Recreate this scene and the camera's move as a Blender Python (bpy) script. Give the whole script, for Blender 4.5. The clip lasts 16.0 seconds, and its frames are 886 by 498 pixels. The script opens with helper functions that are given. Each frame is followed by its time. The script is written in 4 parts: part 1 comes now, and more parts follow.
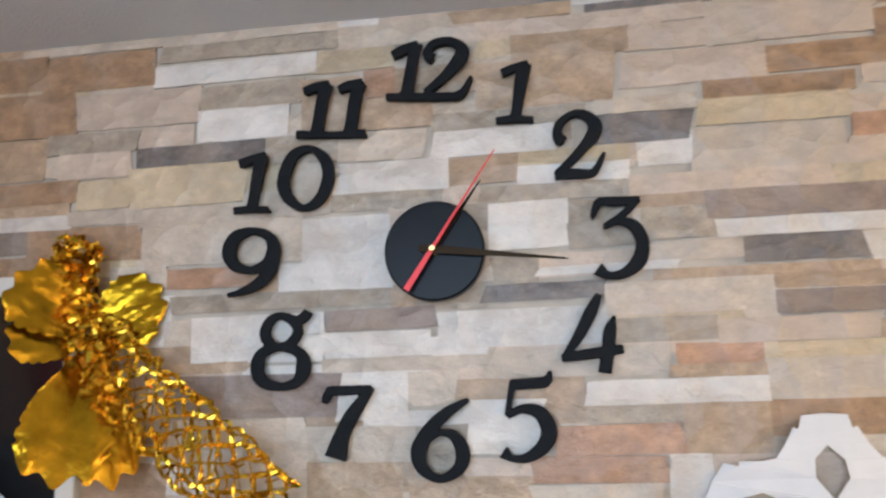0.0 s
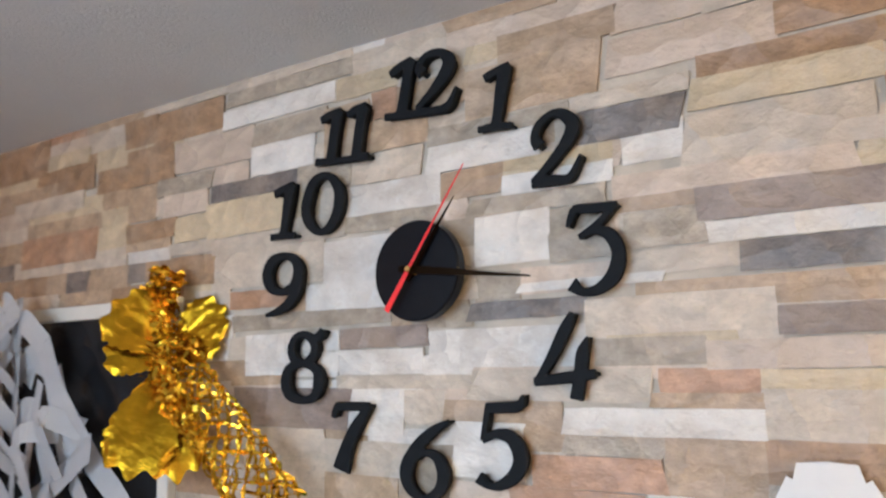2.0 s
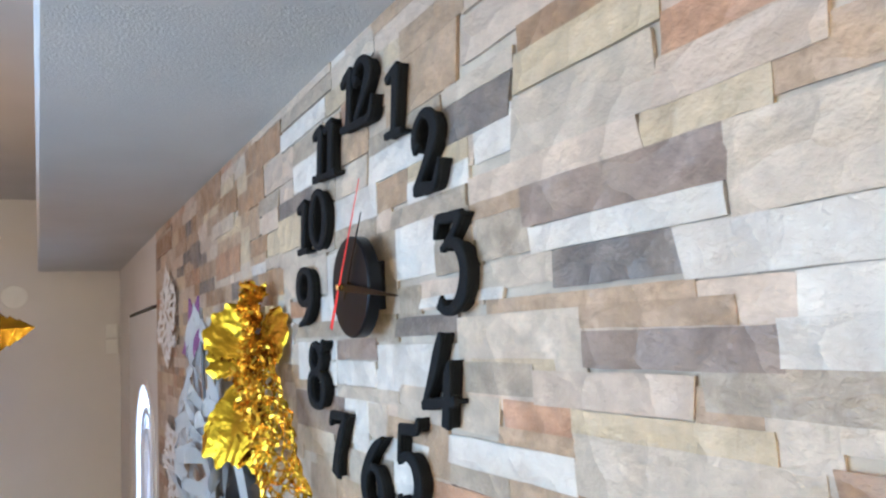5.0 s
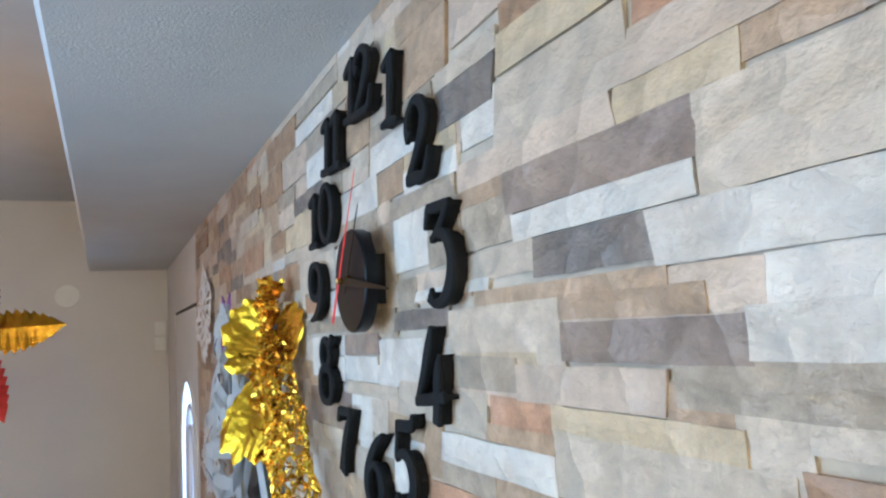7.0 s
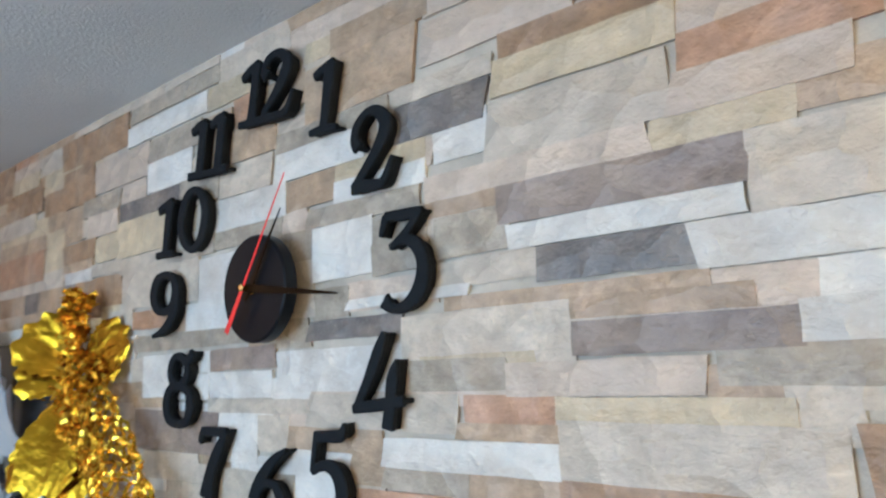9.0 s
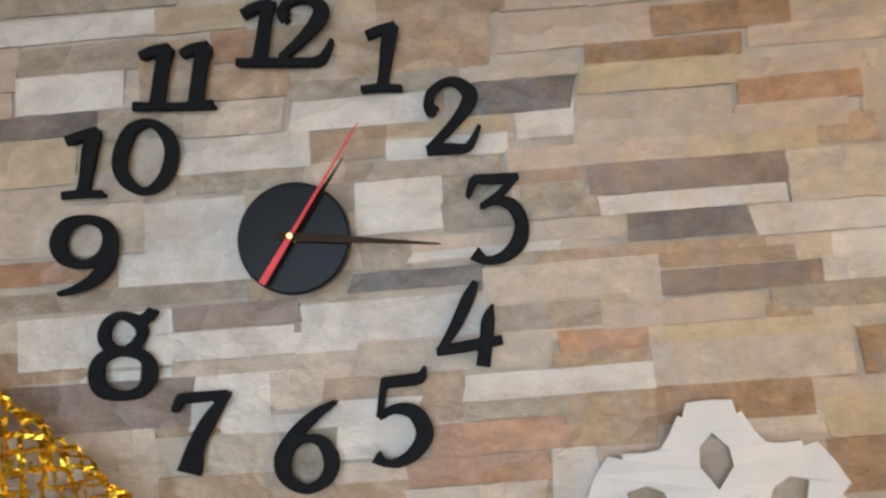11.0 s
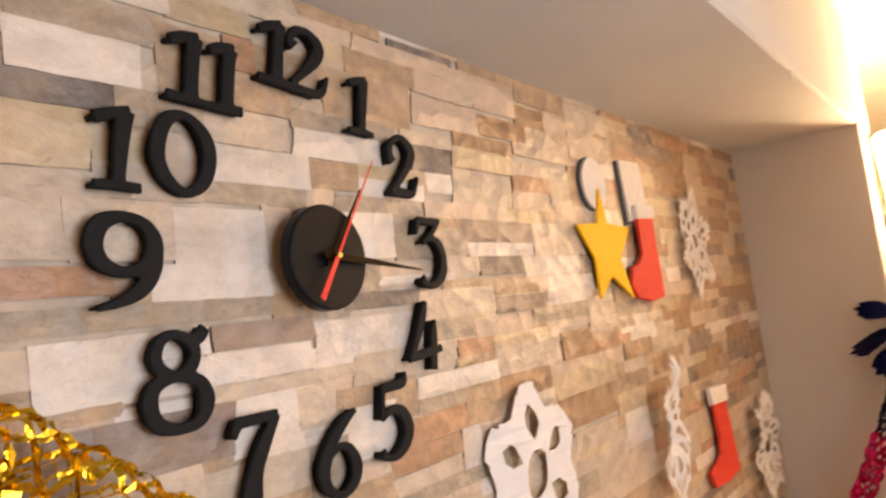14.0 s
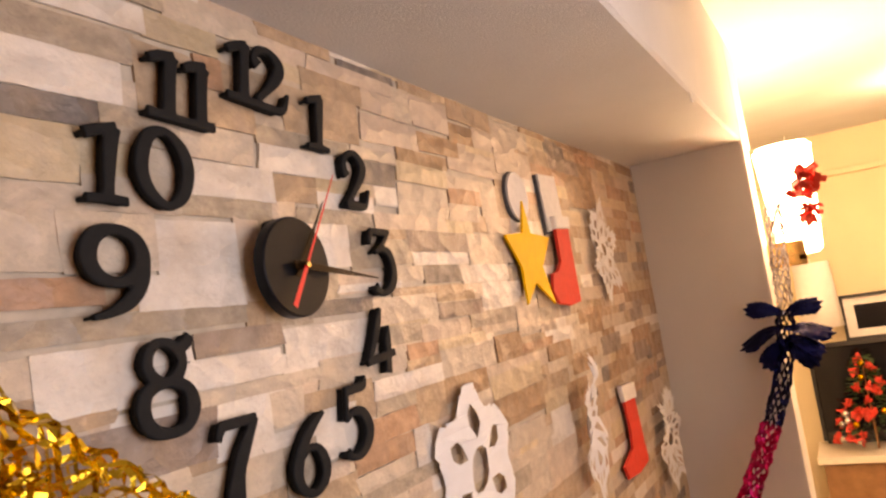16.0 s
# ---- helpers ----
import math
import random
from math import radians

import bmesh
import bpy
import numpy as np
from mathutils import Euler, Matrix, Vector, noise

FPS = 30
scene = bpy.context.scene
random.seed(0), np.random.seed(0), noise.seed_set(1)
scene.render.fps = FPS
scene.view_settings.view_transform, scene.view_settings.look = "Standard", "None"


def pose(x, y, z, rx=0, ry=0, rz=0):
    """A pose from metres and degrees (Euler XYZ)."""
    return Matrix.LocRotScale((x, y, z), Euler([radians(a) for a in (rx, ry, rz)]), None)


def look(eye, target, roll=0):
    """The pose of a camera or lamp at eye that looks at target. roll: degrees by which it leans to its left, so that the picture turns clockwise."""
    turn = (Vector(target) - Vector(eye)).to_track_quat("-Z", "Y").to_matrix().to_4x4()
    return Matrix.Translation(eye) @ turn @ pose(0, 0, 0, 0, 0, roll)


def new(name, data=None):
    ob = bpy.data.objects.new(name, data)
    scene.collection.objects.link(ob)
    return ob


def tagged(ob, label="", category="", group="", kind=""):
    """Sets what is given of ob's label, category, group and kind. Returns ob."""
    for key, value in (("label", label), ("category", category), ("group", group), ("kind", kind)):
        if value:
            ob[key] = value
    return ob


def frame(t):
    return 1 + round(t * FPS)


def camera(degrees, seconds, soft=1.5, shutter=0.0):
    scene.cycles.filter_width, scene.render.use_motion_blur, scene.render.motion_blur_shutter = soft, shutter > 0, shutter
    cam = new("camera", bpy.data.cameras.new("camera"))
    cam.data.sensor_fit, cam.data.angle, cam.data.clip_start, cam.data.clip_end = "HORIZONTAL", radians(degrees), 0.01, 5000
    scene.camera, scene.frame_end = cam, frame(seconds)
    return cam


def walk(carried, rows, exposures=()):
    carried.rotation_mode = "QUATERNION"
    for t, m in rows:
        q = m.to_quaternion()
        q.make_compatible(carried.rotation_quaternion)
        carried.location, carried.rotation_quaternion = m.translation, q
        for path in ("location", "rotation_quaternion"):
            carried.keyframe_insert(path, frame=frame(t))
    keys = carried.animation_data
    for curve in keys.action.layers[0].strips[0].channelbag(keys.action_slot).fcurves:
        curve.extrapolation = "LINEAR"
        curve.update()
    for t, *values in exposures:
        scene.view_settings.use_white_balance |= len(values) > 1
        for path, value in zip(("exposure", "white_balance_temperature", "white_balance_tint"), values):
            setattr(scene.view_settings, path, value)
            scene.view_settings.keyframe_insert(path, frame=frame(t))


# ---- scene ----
cam = camera(60.9, 16.0, soft=2.3, shutter=0.5)
METRES, EYE, TILT, LEAN, TURN = 8.0, 1.5, 0.0, 0.0, 0.0
PATH = [
    (0, (0.157, -0.946, 1.811), (-0.126, 0.998, 2.185), -1.7),
    (0.5, (0.238, -0.894, 1.822), (-0.293, 1.008, 2.141), -1.3),
    (1, (0.368, -0.849, 1.835), (-0.35, 0.995, 2.127), -3.5),
    (1.5, (0.451, -0.839, 1.836), (-0.436, 0.932, 2.119), -0.6),
    (2, (0.546, -0.795, 1.859), (-0.528, 0.861, 2.183), -0.7),
    (2.5, (0.678, -0.753, 1.872), (-0.652, 0.714, 2.155), 1.0),
    (3, (0.779, -0.701, 1.876), (-0.711, 0.611, 2.12), -0.6),
    (3.5, (0.791, -0.672, 1.902), (-0.71, 0.632, 2.12), -1.4),
    (4, (0.848, -0.554, 1.911), (-0.79, 0.571, 2.143), -2.0),
    (4.5, (0.89, -0.438, 1.928), (-0.825, 0.568, 2.149), -2.6),
    (7, (0.896, -0.308, 1.92), (-0.919, 0.506, 2.131), -3.2),
    (7.5, (0.89, -0.315, 1.916), (-0.89, 0.577, 2.109), -3.2),
    (8, (0.869, -0.366, 1.914), (-0.844, 0.645, 2.129), -1.2),
    (8.2, (0.853, -0.387, 1.916), (-0.804, 0.713, 2.131), -1.0),
    (10.3, (0.475, -0.747, 1.831), (-0.168, 1.12, 2.147), -2.8),
    (10.5, (0.409, -0.749, 1.854), (-0.133, 1.162, 2.087), -2.0),
    (11, (0.206, -0.859, 1.862), (0.139, 1.126, 2.097), -4.2),
    (11.5, (0.045, -0.951, 1.844), (0.213, 1.026, 2.093), -5.6),
    (12, (-0.096, -0.898, 1.851), (0.355, 1.021, 2.188), -8.2),
    (12.5, (-0.232, -0.774, 1.86), (0.579, 1.028, 2.17), -5.8),
    (13, (-0.386, -0.762, 1.866), (0.699, 0.881, 2.215), -5.0),
    (13.5, (-0.554, -0.697, 1.89), (0.897, 0.665, 2.094), -8.2),
    (14, (-0.628, -0.658, 1.896), (0.995, 0.497, 2.078), -7.4),
    (14.5, (-0.662, -0.611, 1.912), (1.067, 0.372, 2.127), -8.6),
    (15, (-0.705, -0.598, 1.91), (1.045, 0.35, 2.115), -9.1),
    (15.5, (-0.735, -0.609, 1.906), (1.024, 0.321, 2.108), -8.9),
    (16, (-0.726, -0.623, 1.895), (1.043, 0.292, 2.073), -9.0),
]
LOOKS = [(0, -0.08, 5450, 12), (2.5, 0.10, 5400, 12), (3.5, 0.30, 5300, 12), (4.5, 0.40, 4800, 7), (7, 0.24, 4500, 1), (8, 0.14, 4600, 2),
         (10.5, -0.18, 5300, 4), (11, -0.34, 5800, 10), (12, -0.13, 5800, 11), (12.5, -0.02, 5750, 10), (13.5, -0.04, 6650, 22), (14, 0.04, 7050, 26), (16, -0.09, 7600, 34)]
walk(cam, [(t, look(eye, target, roll)) for t, eye, target, roll in PATH], LOOKS)


# ---- light ----
world = bpy.data.worlds.new("daylight")
scene.world = world
world.use_nodes = True
wn = world.node_tree
sky = wn.nodes.new("ShaderNodeTexSky")
sky.sky_type = "NISHITA"
sky.sun_disc = False
sky.sun_elevation, sky.sun_rotation = radians(35), radians(200)
wn.links.new(sky.outputs[0], wn.nodes["Background"].inputs[0])
wn.nodes["Background"].inputs[1].default_value = 0.08


def lamp(name, kind, m, energy, color, size=0.1, size_y=None):
    data = bpy.data.lights.new(name, kind)
    data.energy, data.color = energy, color
    if kind == "AREA":
        data.shape = "RECTANGLE"
        data.size, data.size_y = size, size_y or size
    else:
        data.shadow_soft_size = size
    ob = new(name, data)
    ob.matrix_world = m
    return tagged(ob, kind="structure")


# cool main light, added as an unseen window close behind the camera
day = lamp("window_daylight", "AREA", look((-0.05, -1.74, 1.84), (-0.05, 0, 1.86)), 9.0, (0.80, 0.93, 1.0), 1.2, 1.0)
day.data.spread = radians(115)  # narrowed to gather light mid-wall and darken the sides
lamp("ceiling_lamp_light", "POINT", pose(3.6, -1.2, 2.40), 3.4, (1.0, 0.56, 0.18), 0.10)
lamp("wall_lamp_light", "POINT", pose(2.34, -0.62, 2.10), 6.0, (1.0, 0.45, 0.13), 0.09)
lamp("pendant_light", "POINT", pose(-1.7, -1.15, 2.22), 5.5, (1.0, 0.42, 0.13), 0.10)


# ---- materials ----
def mat(name, color, rough=0.6, metal=0.0, var=0.12, scale=30.0, bump=0.15, bscale=120.0, per=0.0, spec=0.5, speck=None):
    """Principled material with two scales of colour variation and fine relief; per: piece-to-piece variation."""
    m = bpy.data.materials.new(name)
    m.use_nodes = True
    nt = m.node_tree
    bs = nt.nodes["Principled BSDF"]
    bs.inputs["Roughness"].default_value = rough
    bs.inputs["Metallic"].default_value = metal
    bs.inputs["Specular IOR Level"].default_value = spec
    geo = nt.nodes.new("ShaderNodeNewGeometry")
    n1 = nt.nodes.new("ShaderNodeTexNoise")
    n1.inputs["Scale"].default_value, n1.inputs["Detail"].default_value = scale, 6
    n2 = nt.nodes.new("ShaderNodeTexNoise")
    n2.inputs["Scale"].default_value, n2.inputs["Detail"].default_value = bscale, 4
    for n in (n1, n2):
        nt.links.new(geo.outputs["Position"], n.inputs["Vector"])
    ramp = nt.nodes.new("ShaderNodeMapRange")
    ramp.inputs["From Min"].default_value, ramp.inputs["From Max"].default_value = 0.3, 0.7
    ramp.inputs["To Min"].default_value, ramp.inputs["To Max"].default_value = 1 - var, 1 + var
    nt.links.new(n1.outputs[0], ramp.inputs["Value"])
    fac = ramp.outputs[0]
    if per:
        info = nt.nodes.new("ShaderNodeObjectInfo")
        r2 = nt.nodes.new("ShaderNodeMapRange")
        r2.inputs["To Min"].default_value, r2.inputs["To Max"].default_value = 1 - per, 1 + per
        add = nt.nodes.new("ShaderNodeMath")
        add.operation = "ADD"
        nt.links.new(info.outputs["Random"], add.inputs[0])
        nt.links.new(geo.outputs["Random Per Island"], add.inputs[1])
        fr = nt.nodes.new("ShaderNodeMath")
        fr.operation = "FRACT"
        nt.links.new(add.outputs[0], fr.inputs[0])
        nt.links.new(fr.outputs[0], r2.inputs["Value"])
        mul = nt.nodes.new("ShaderNodeMath")
        mul.operation = "MULTIPLY"
        nt.links.new(fac, mul.inputs[0])
        nt.links.new(r2.outputs[0], mul.inputs[1])
        fac = mul.outputs[0]
    sc = nt.nodes.new("ShaderNodeVectorMath")
    sc.operation = "SCALE"
    sc.inputs[0].default_value = color
    nt.links.new(fac, sc.inputs["Scale"])
    col = sc.outputs[0]
    if speck:
        sp = nt.nodes.new("ShaderNodeMapRange")
        sp.inputs["From Min"].default_value, sp.inputs["From Max"].default_value = 0.50, 0.78
        nt.links.new(n2.outputs[0], sp.inputs["Value"])
        mx = nt.nodes.new("ShaderNodeMix")
        mx.data_type = "RGBA"
        mx.inputs[7].default_value = (*speck, 1)
        nt.links.new(sp.outputs[0], mx.inputs[0])
        nt.links.new(col, mx.inputs[6])
        col = mx.outputs[2]
    nt.links.new(col, bs.inputs["Base Color"])
    if bump:
        bp = nt.nodes.new("ShaderNodeBump")
        bp.inputs["Strength"].default_value, bp.inputs["Distance"].default_value = bump, 0.004
        nt.links.new(n2.outputs[0], bp.inputs["Height"])
        nt.links.new(bp.outputs[0], bs.inputs["Normal"])
    return m


def glow(name, color, strength):
    m = bpy.data.materials.new(name)
    m.use_nodes = True
    bs = m.node_tree.nodes["Principled BSDF"]
    bs.inputs["Base Color"].default_value = (*color, 1)
    bs.inputs["Emission Color"].default_value = (*color, 1)
    bs.inputs["Emission Strength"].default_value = strength
    return m


def stone_mat(name, color, speck, var=0.16):
    """Cast stone: streaky grain along the strip, soft drift of tone, chiselled relief."""
    m = mat(name, color, rough=0.40, var=var * 1.25, scale=42, bump=0.5, bscale=130, per=0.09, spec=0.62, speck=speck)
    nt = m.node_tree
    bs = nt.nodes["Principled BSDF"]
    geo = next(n for n in nt.nodes if n.type == "NEW_GEOMETRY")
    maps = nt.nodes.new("ShaderNodeVectorMath")
    maps.operation = "MULTIPLY"
    maps.inputs[1].default_value = (0.85, 1.0, 1.15)
    nt.links.new(geo.outputs["Position"], maps.inputs[0])
    for n in [n for n in nt.nodes if n.type == "TEX_NOISE"]:
        nt.links.new(maps.outputs[0], n.inputs["Vector"])
        n.inputs["Roughness"].default_value = 0.62
    drift = nt.nodes.new("ShaderNodeTexNoise")
    drift.inputs["Scale"].default_value, drift.inputs["Detail"].default_value = 13, 8
    nt.links.new(maps.outputs[0], drift.inputs["Vector"])
    rng = nt.nodes.new("ShaderNodeMapRange")
    rng.inputs["From Min"].default_value, rng.inputs["From Max"].default_value = 0.47, 0.70
    rng.inputs["To Max"].default_value = 0.42
    nt.links.new(drift.outputs[0], rng.inputs["Value"])
    old = bs.inputs["Base Color"].links[0].from_socket
    mx = nt.nodes.new("ShaderNodeMix")
    mx.data_type = "RGBA"
    mx.inputs[7].default_value = (0.43, 0.335, 0.245, 1)
    nt.links.new(rng.outputs[0], mx.inputs[0])
    nt.links.new(old, mx.inputs[6])
    nt.links.new(mx.outputs[2], bs.inputs["Base Color"])
    # small dark pits and stains scattered over the face
    pit = nt.nodes.new("ShaderNodeTexNoise")
    pit.inputs["Scale"].default_value, pit.inputs["Detail"].default_value, pit.inputs["Roughness"].default_value = 75, 9, 0.75
    nt.links.new(maps.outputs[0], pit.inputs["Vector"])
    pr = nt.nodes.new("ShaderNodeMapRange")
    pr.inputs["From Min"].default_value, pr.inputs["From Max"].default_value = 0.55, 0.75
    pr.inputs["To Max"].default_value = 0.36
    nt.links.new(pit.outputs[0], pr.inputs["Value"])
    m2 = nt.nodes.new("ShaderNodeMix")
    m2.data_type = "RGBA"
    m2.inputs[7].default_value = (0.33, 0.24, 0.165, 1)
    nt.links.new(pr.outputs[0], m2.inputs[0])
    nt.links.new(mx.outputs[2], m2.inputs[6])
    nt.links.new(m2.outputs[2], bs.inputs["Base Color"])
    # broad chisel facets under the fine grain
    fac = nt.nodes.new("ShaderNodeTexVoronoi")
    fac.inputs["Scale"].default_value = 21
    warp = nt.nodes.new("ShaderNodeVectorMath")
    warp.operation = "ADD"
    nt.links.new(maps.outputs[0], warp.inputs[0])
    soft = nt.nodes.new("ShaderNodeVectorMath")
    soft.operation = "SCALE"
    soft.inputs["Scale"].default_value = 0.05
    nt.links.new(drift.outputs[1], soft.inputs[0])
    nt.links.new(soft.outputs[0], warp.inputs[1])
    nt.links.new(warp.outputs[0], fac.inputs["Vector"])
    b0 = next(n for n in nt.nodes if n.type == "BUMP")
    b1 = nt.nodes.new("ShaderNodeBump")
    b1.inputs["Strength"].default_value, b1.inputs["Distance"].default_value = 0.85, 0.010
    nt.links.new(fac.outputs["Distance"], b1.inputs["Height"])
    nt.links.new(b1.outputs[0], b0.inputs["Normal"])
    # split ridges that catch the window light
    rid = nt.nodes.new("ShaderNodeTexNoise")
    rid.noise_type = "RIDGED_MULTIFRACTAL"
    rid.inputs["Scale"].default_value, rid.inputs["Detail"].default_value = 13, 5
    nt.links.new(warp.outputs[0], rid.inputs["Vector"])
    b2 = nt.nodes.new("ShaderNodeBump")
    b2.inputs["Strength"].default_value, b2.inputs["Distance"].default_value = 0.9, 0.004
    nt.links.new(rid.outputs[0], b2.inputs["Height"])
    nt.links.new(b2.outputs[0], b1.inputs["Normal"])
    return m


STONE = {
    "w": stone_mat("stone_white", (0.685, 0.630, 0.568), (0.701, 0.670, 0.618), 0.08),
    "c": stone_mat("stone_cream", (0.545, 0.457, 0.360), (0.461, 0.398, 0.314), 0.12),
    "y": stone_mat("stone_yellow", (0.535, 0.425, 0.275), (0.560, 0.465, 0.325), 0.14),
    "p": stone_mat("stone_pink", (0.554, 0.445, 0.348), (0.514, 0.405, 0.308), 0.10),
    "t": stone_mat("stone_tan", (0.425, 0.304, 0.196), (0.343, 0.236, 0.150), 0.20),
    "g": stone_mat("stone_grey_tan", (0.384, 0.318, 0.241), (0.283, 0.228, 0.173), 0.20),
    "b": stone_mat("stone_brown", (0.345, 0.214, 0.118), (0.241, 0.146, 0.086), 0.22),
    "m": stone_mat("stone_taupe", (0.263, 0.198, 0.161), (0.202, 0.154, 0.128), 0.18),
    "d": stone_mat("stone_dark", (0.170, 0.144, 0.129), (0.240, 0.209, 0.190), 0.22),
    "r": stone_mat("stone_rust", (0.440, 0.258, 0.155), (0.372, 0.205, 0.110), 0.20),
}
MORTAR = mat("mortar", (0.50, 0.44, 0.36), 0.8, var=0.2, scale=20, bump=0.4)
PLASTER = mat("white_plaster", (0.72, 0.70, 0.69), 0.75, var=0.03, scale=3, bump=0.25, bscale=220)
CEILING = mat("ceiling_paint", (0.60, 0.61, 0.63), 0.8, var=0.04, scale=4, bump=0.38, bscale=260)
YELLOW_WALL = mat("warm_wall_paint", (0.72, 0.62, 0.42), 0.7, var=0.04, scale=3, bump=0.2)
FLOOR = mat("floor_tile", (0.42, 0.36, 0.30), 0.35, var=0.1, scale=6)
BLACK = mat("black_foam", (0.009, 0.010, 0.012), 0.7, var=0.15, scale=60, bump=0.12, bscale=500, spec=0.15)
DISC = mat("black_plastic", (0.006, 0.007, 0.010), 0.30, var=0.1, scale=60, bump=0.02, bscale=300, spec=0.15)
# glossy black pointers; their warm reflections are tinted into the base colour
PTR = mat("dark_bronze_metal", (0.016, 0.010, 0.006), 0.28, metal=1.0, var=0.05, bump=0)
BRASS = mat("brass", (0.75, 0.52, 0.2), 0.25, metal=1.0, var=0.05, bump=0)
RED_PTR = mat("red_plastic", (0.75, 0.02, 0.02), 0.4, var=0.05, bump=0)
GOLD = mat("gold_foil", (0.82, 0.54, 0.04), 0.18, metal=1.0, var=0.25, scale=25, bump=0.6, bscale=70, per=0.25)
GOLD2 = mat("gold_foil_leaf", (0.56, 0.32, 0.010), 0.26, metal=1.0, var=0.3, scale=30, bump=0.5, bscale=60)
GREEN = mat("green_foil", (0.02, 0.35, 0.10), 0.25, metal=0.9, var=0.3, bump=0.4, bscale=90, per=0.3)
BLUE = mat("blue_foil", (0.004, 0.007, 0.060), 0.24, metal=0.9, var=0.3, bump=0.4, bscale=90, per=0.3)
PINK = mat("pink_foil", (0.62, 0.02, 0.16), 0.25, metal=0.85, var=0.3, bump=0.4, bscale=90, per=0.3)
SILVER = mat("silver_foil", (0.62, 0.60, 0.62), 0.2, metal=0.9, var=0.3, bump=0.4, bscale=90, per=0.3)
REDF = mat("red_foil", (0.68, 0.07, 0.05), 0.36, metal=0.3, var=0.25, bump=0.4, bscale=60)
PAPER = mat("white_paper", (0.75, 0.74, 0.74), 0.8, var=0.03, scale=30, bump=0.1, bscale=150)
PURPLE = mat("purple_foam", (0.30, 0.13, 0.38), 0.75, var=0.06, scale=40)
YELLOW = mat("yellow_foam", (0.92, 0.52, 0.004), 0.7, var=0.05, scale=40, spec=0.2)
RED = mat("red_felt", (0.72, 0.045, 0.02), 0.8, var=0.08, scale=60, bump=0.3, bscale=400)
WHITE = mat("white_felt", (0.78, 0.74, 0.70), 0.9, var=0.06, scale=60, bump=0.5, bscale=300)
BOARD = mat("dark_board_core", (0.05, 0.05, 0.055), 0.7)
PICTURE = mat("black_picture_glass", (0.008, 0.008, 0.009), 0.12, var=0.3, scale=8, bump=0)
FRAME = mat("cream_frame_paint", (0.72, 0.68, 0.60), 0.45, var=0.05)
DOOR = mat("white_door_paint", (0.74, 0.74, 0.76), 0.35, var=0.03, scale=5, bump=0.05)
DARK = mat("dark_gap", (0.02, 0.02, 0.022), 0.6)
SWITCH = mat("white_switch_plastic", (0.80, 0.80, 0.78), 0.35, var=0.02)
# daylight through the door panes is put in as emission, weaker in the inner ones
DAYGLASS = glow("frosted_door_glass", (0.93, 0.96, 1.0), 3.5)
DIMGLASS = glow("patterned_door_glass", (0.72, 0.74, 0.86), 0.55)
BULB = glow("lit_bulb", (1.0, 0.74, 0.40), 45)
PENDANT = glow("lit_pendant_glass", (1.0, 0.6, 0.3), 3)
WOOD = mat("brown_wood", (0.28, 0.15, 0.07), 0.45, var=0.2, scale=14)
LEAF = mat("dark_green_leaf", (0.03, 0.07, 0.02), 0.5, var=0.3, per=0.3)


# ---- building helpers ----
def link(name, bm, material, parent=None, smooth=False):
    me = bpy.data.meshes.new(name)
    bm.normal_update()
    bm.to_mesh(me)
    bm.free()
    me.materials.append(material)
    if smooth:
        for p in me.polygons:
            p.use_smooth = True
    ob = new(name, me)
    ob.parent = parent
    return ob


def part(name, bm, material, parent, label="", smooth=False):
    ob = link(name, bm, material, parent, smooth)
    return tagged(ob, label) if label else ob


def structure(name, bm, material, label="", category=""):
    return tagged(link(name, bm, material), label, category, kind="structure")


def thing(name, at, label, category, group=""):
    ob = new(name)
    ob.empty_display_size = 0.02
    ob.location = at
    bpy.context.view_layer.update()
    return tagged(ob, label, category, group)


def box(bm, lo, hi, bevel=0.0):
    c = [(a + b) / 2 for a, b in zip(lo, hi)]
    s = [abs(b - a) for a, b in zip(lo, hi)]
    made = bmesh.ops.create_cube(bm, size=1, matrix=Matrix.LocRotScale(c, None, s))
    if bevel:
        edges = {e for v in made["verts"] for e in v.link_edges}
        bmesh.ops.bevel(bm, geom=list(edges), offset=bevel, segments=2, affect="EDGES", profile=0.6)
    return bm


def boxes(*pairs, bevel=0.0):
    bm = bmesh.new()
    for lo, hi in pairs:
        box(bm, lo, hi, bevel)
    return bm


def smooth_line(points, n=6):
    """Catmull-Rom through tuples; a closed line when the ends agree."""
    p = [np.array(q, float) for q in points]
    if len(p) < 3:
        return p
    closed = np.allclose(p[0], p[-1])
    pre, post = (p[-2], p[1]) if closed else (2 * p[0] - p[1], 2 * p[-1] - p[-2])
    q = [pre, *p, post]
    out = []
    for i in range(1, len(q) - 2):
        a, b, c, d = q[i - 1:i + 3]
        for k in range(n):
            t = k / n
            out.append(0.5 * (2 * b + (c - a) * t + (2 * a - 5 * b + 4 * c - d) * t * t + (3 * b - a - 3 * c + d) * t ** 3))
    return out + [p[-1]]


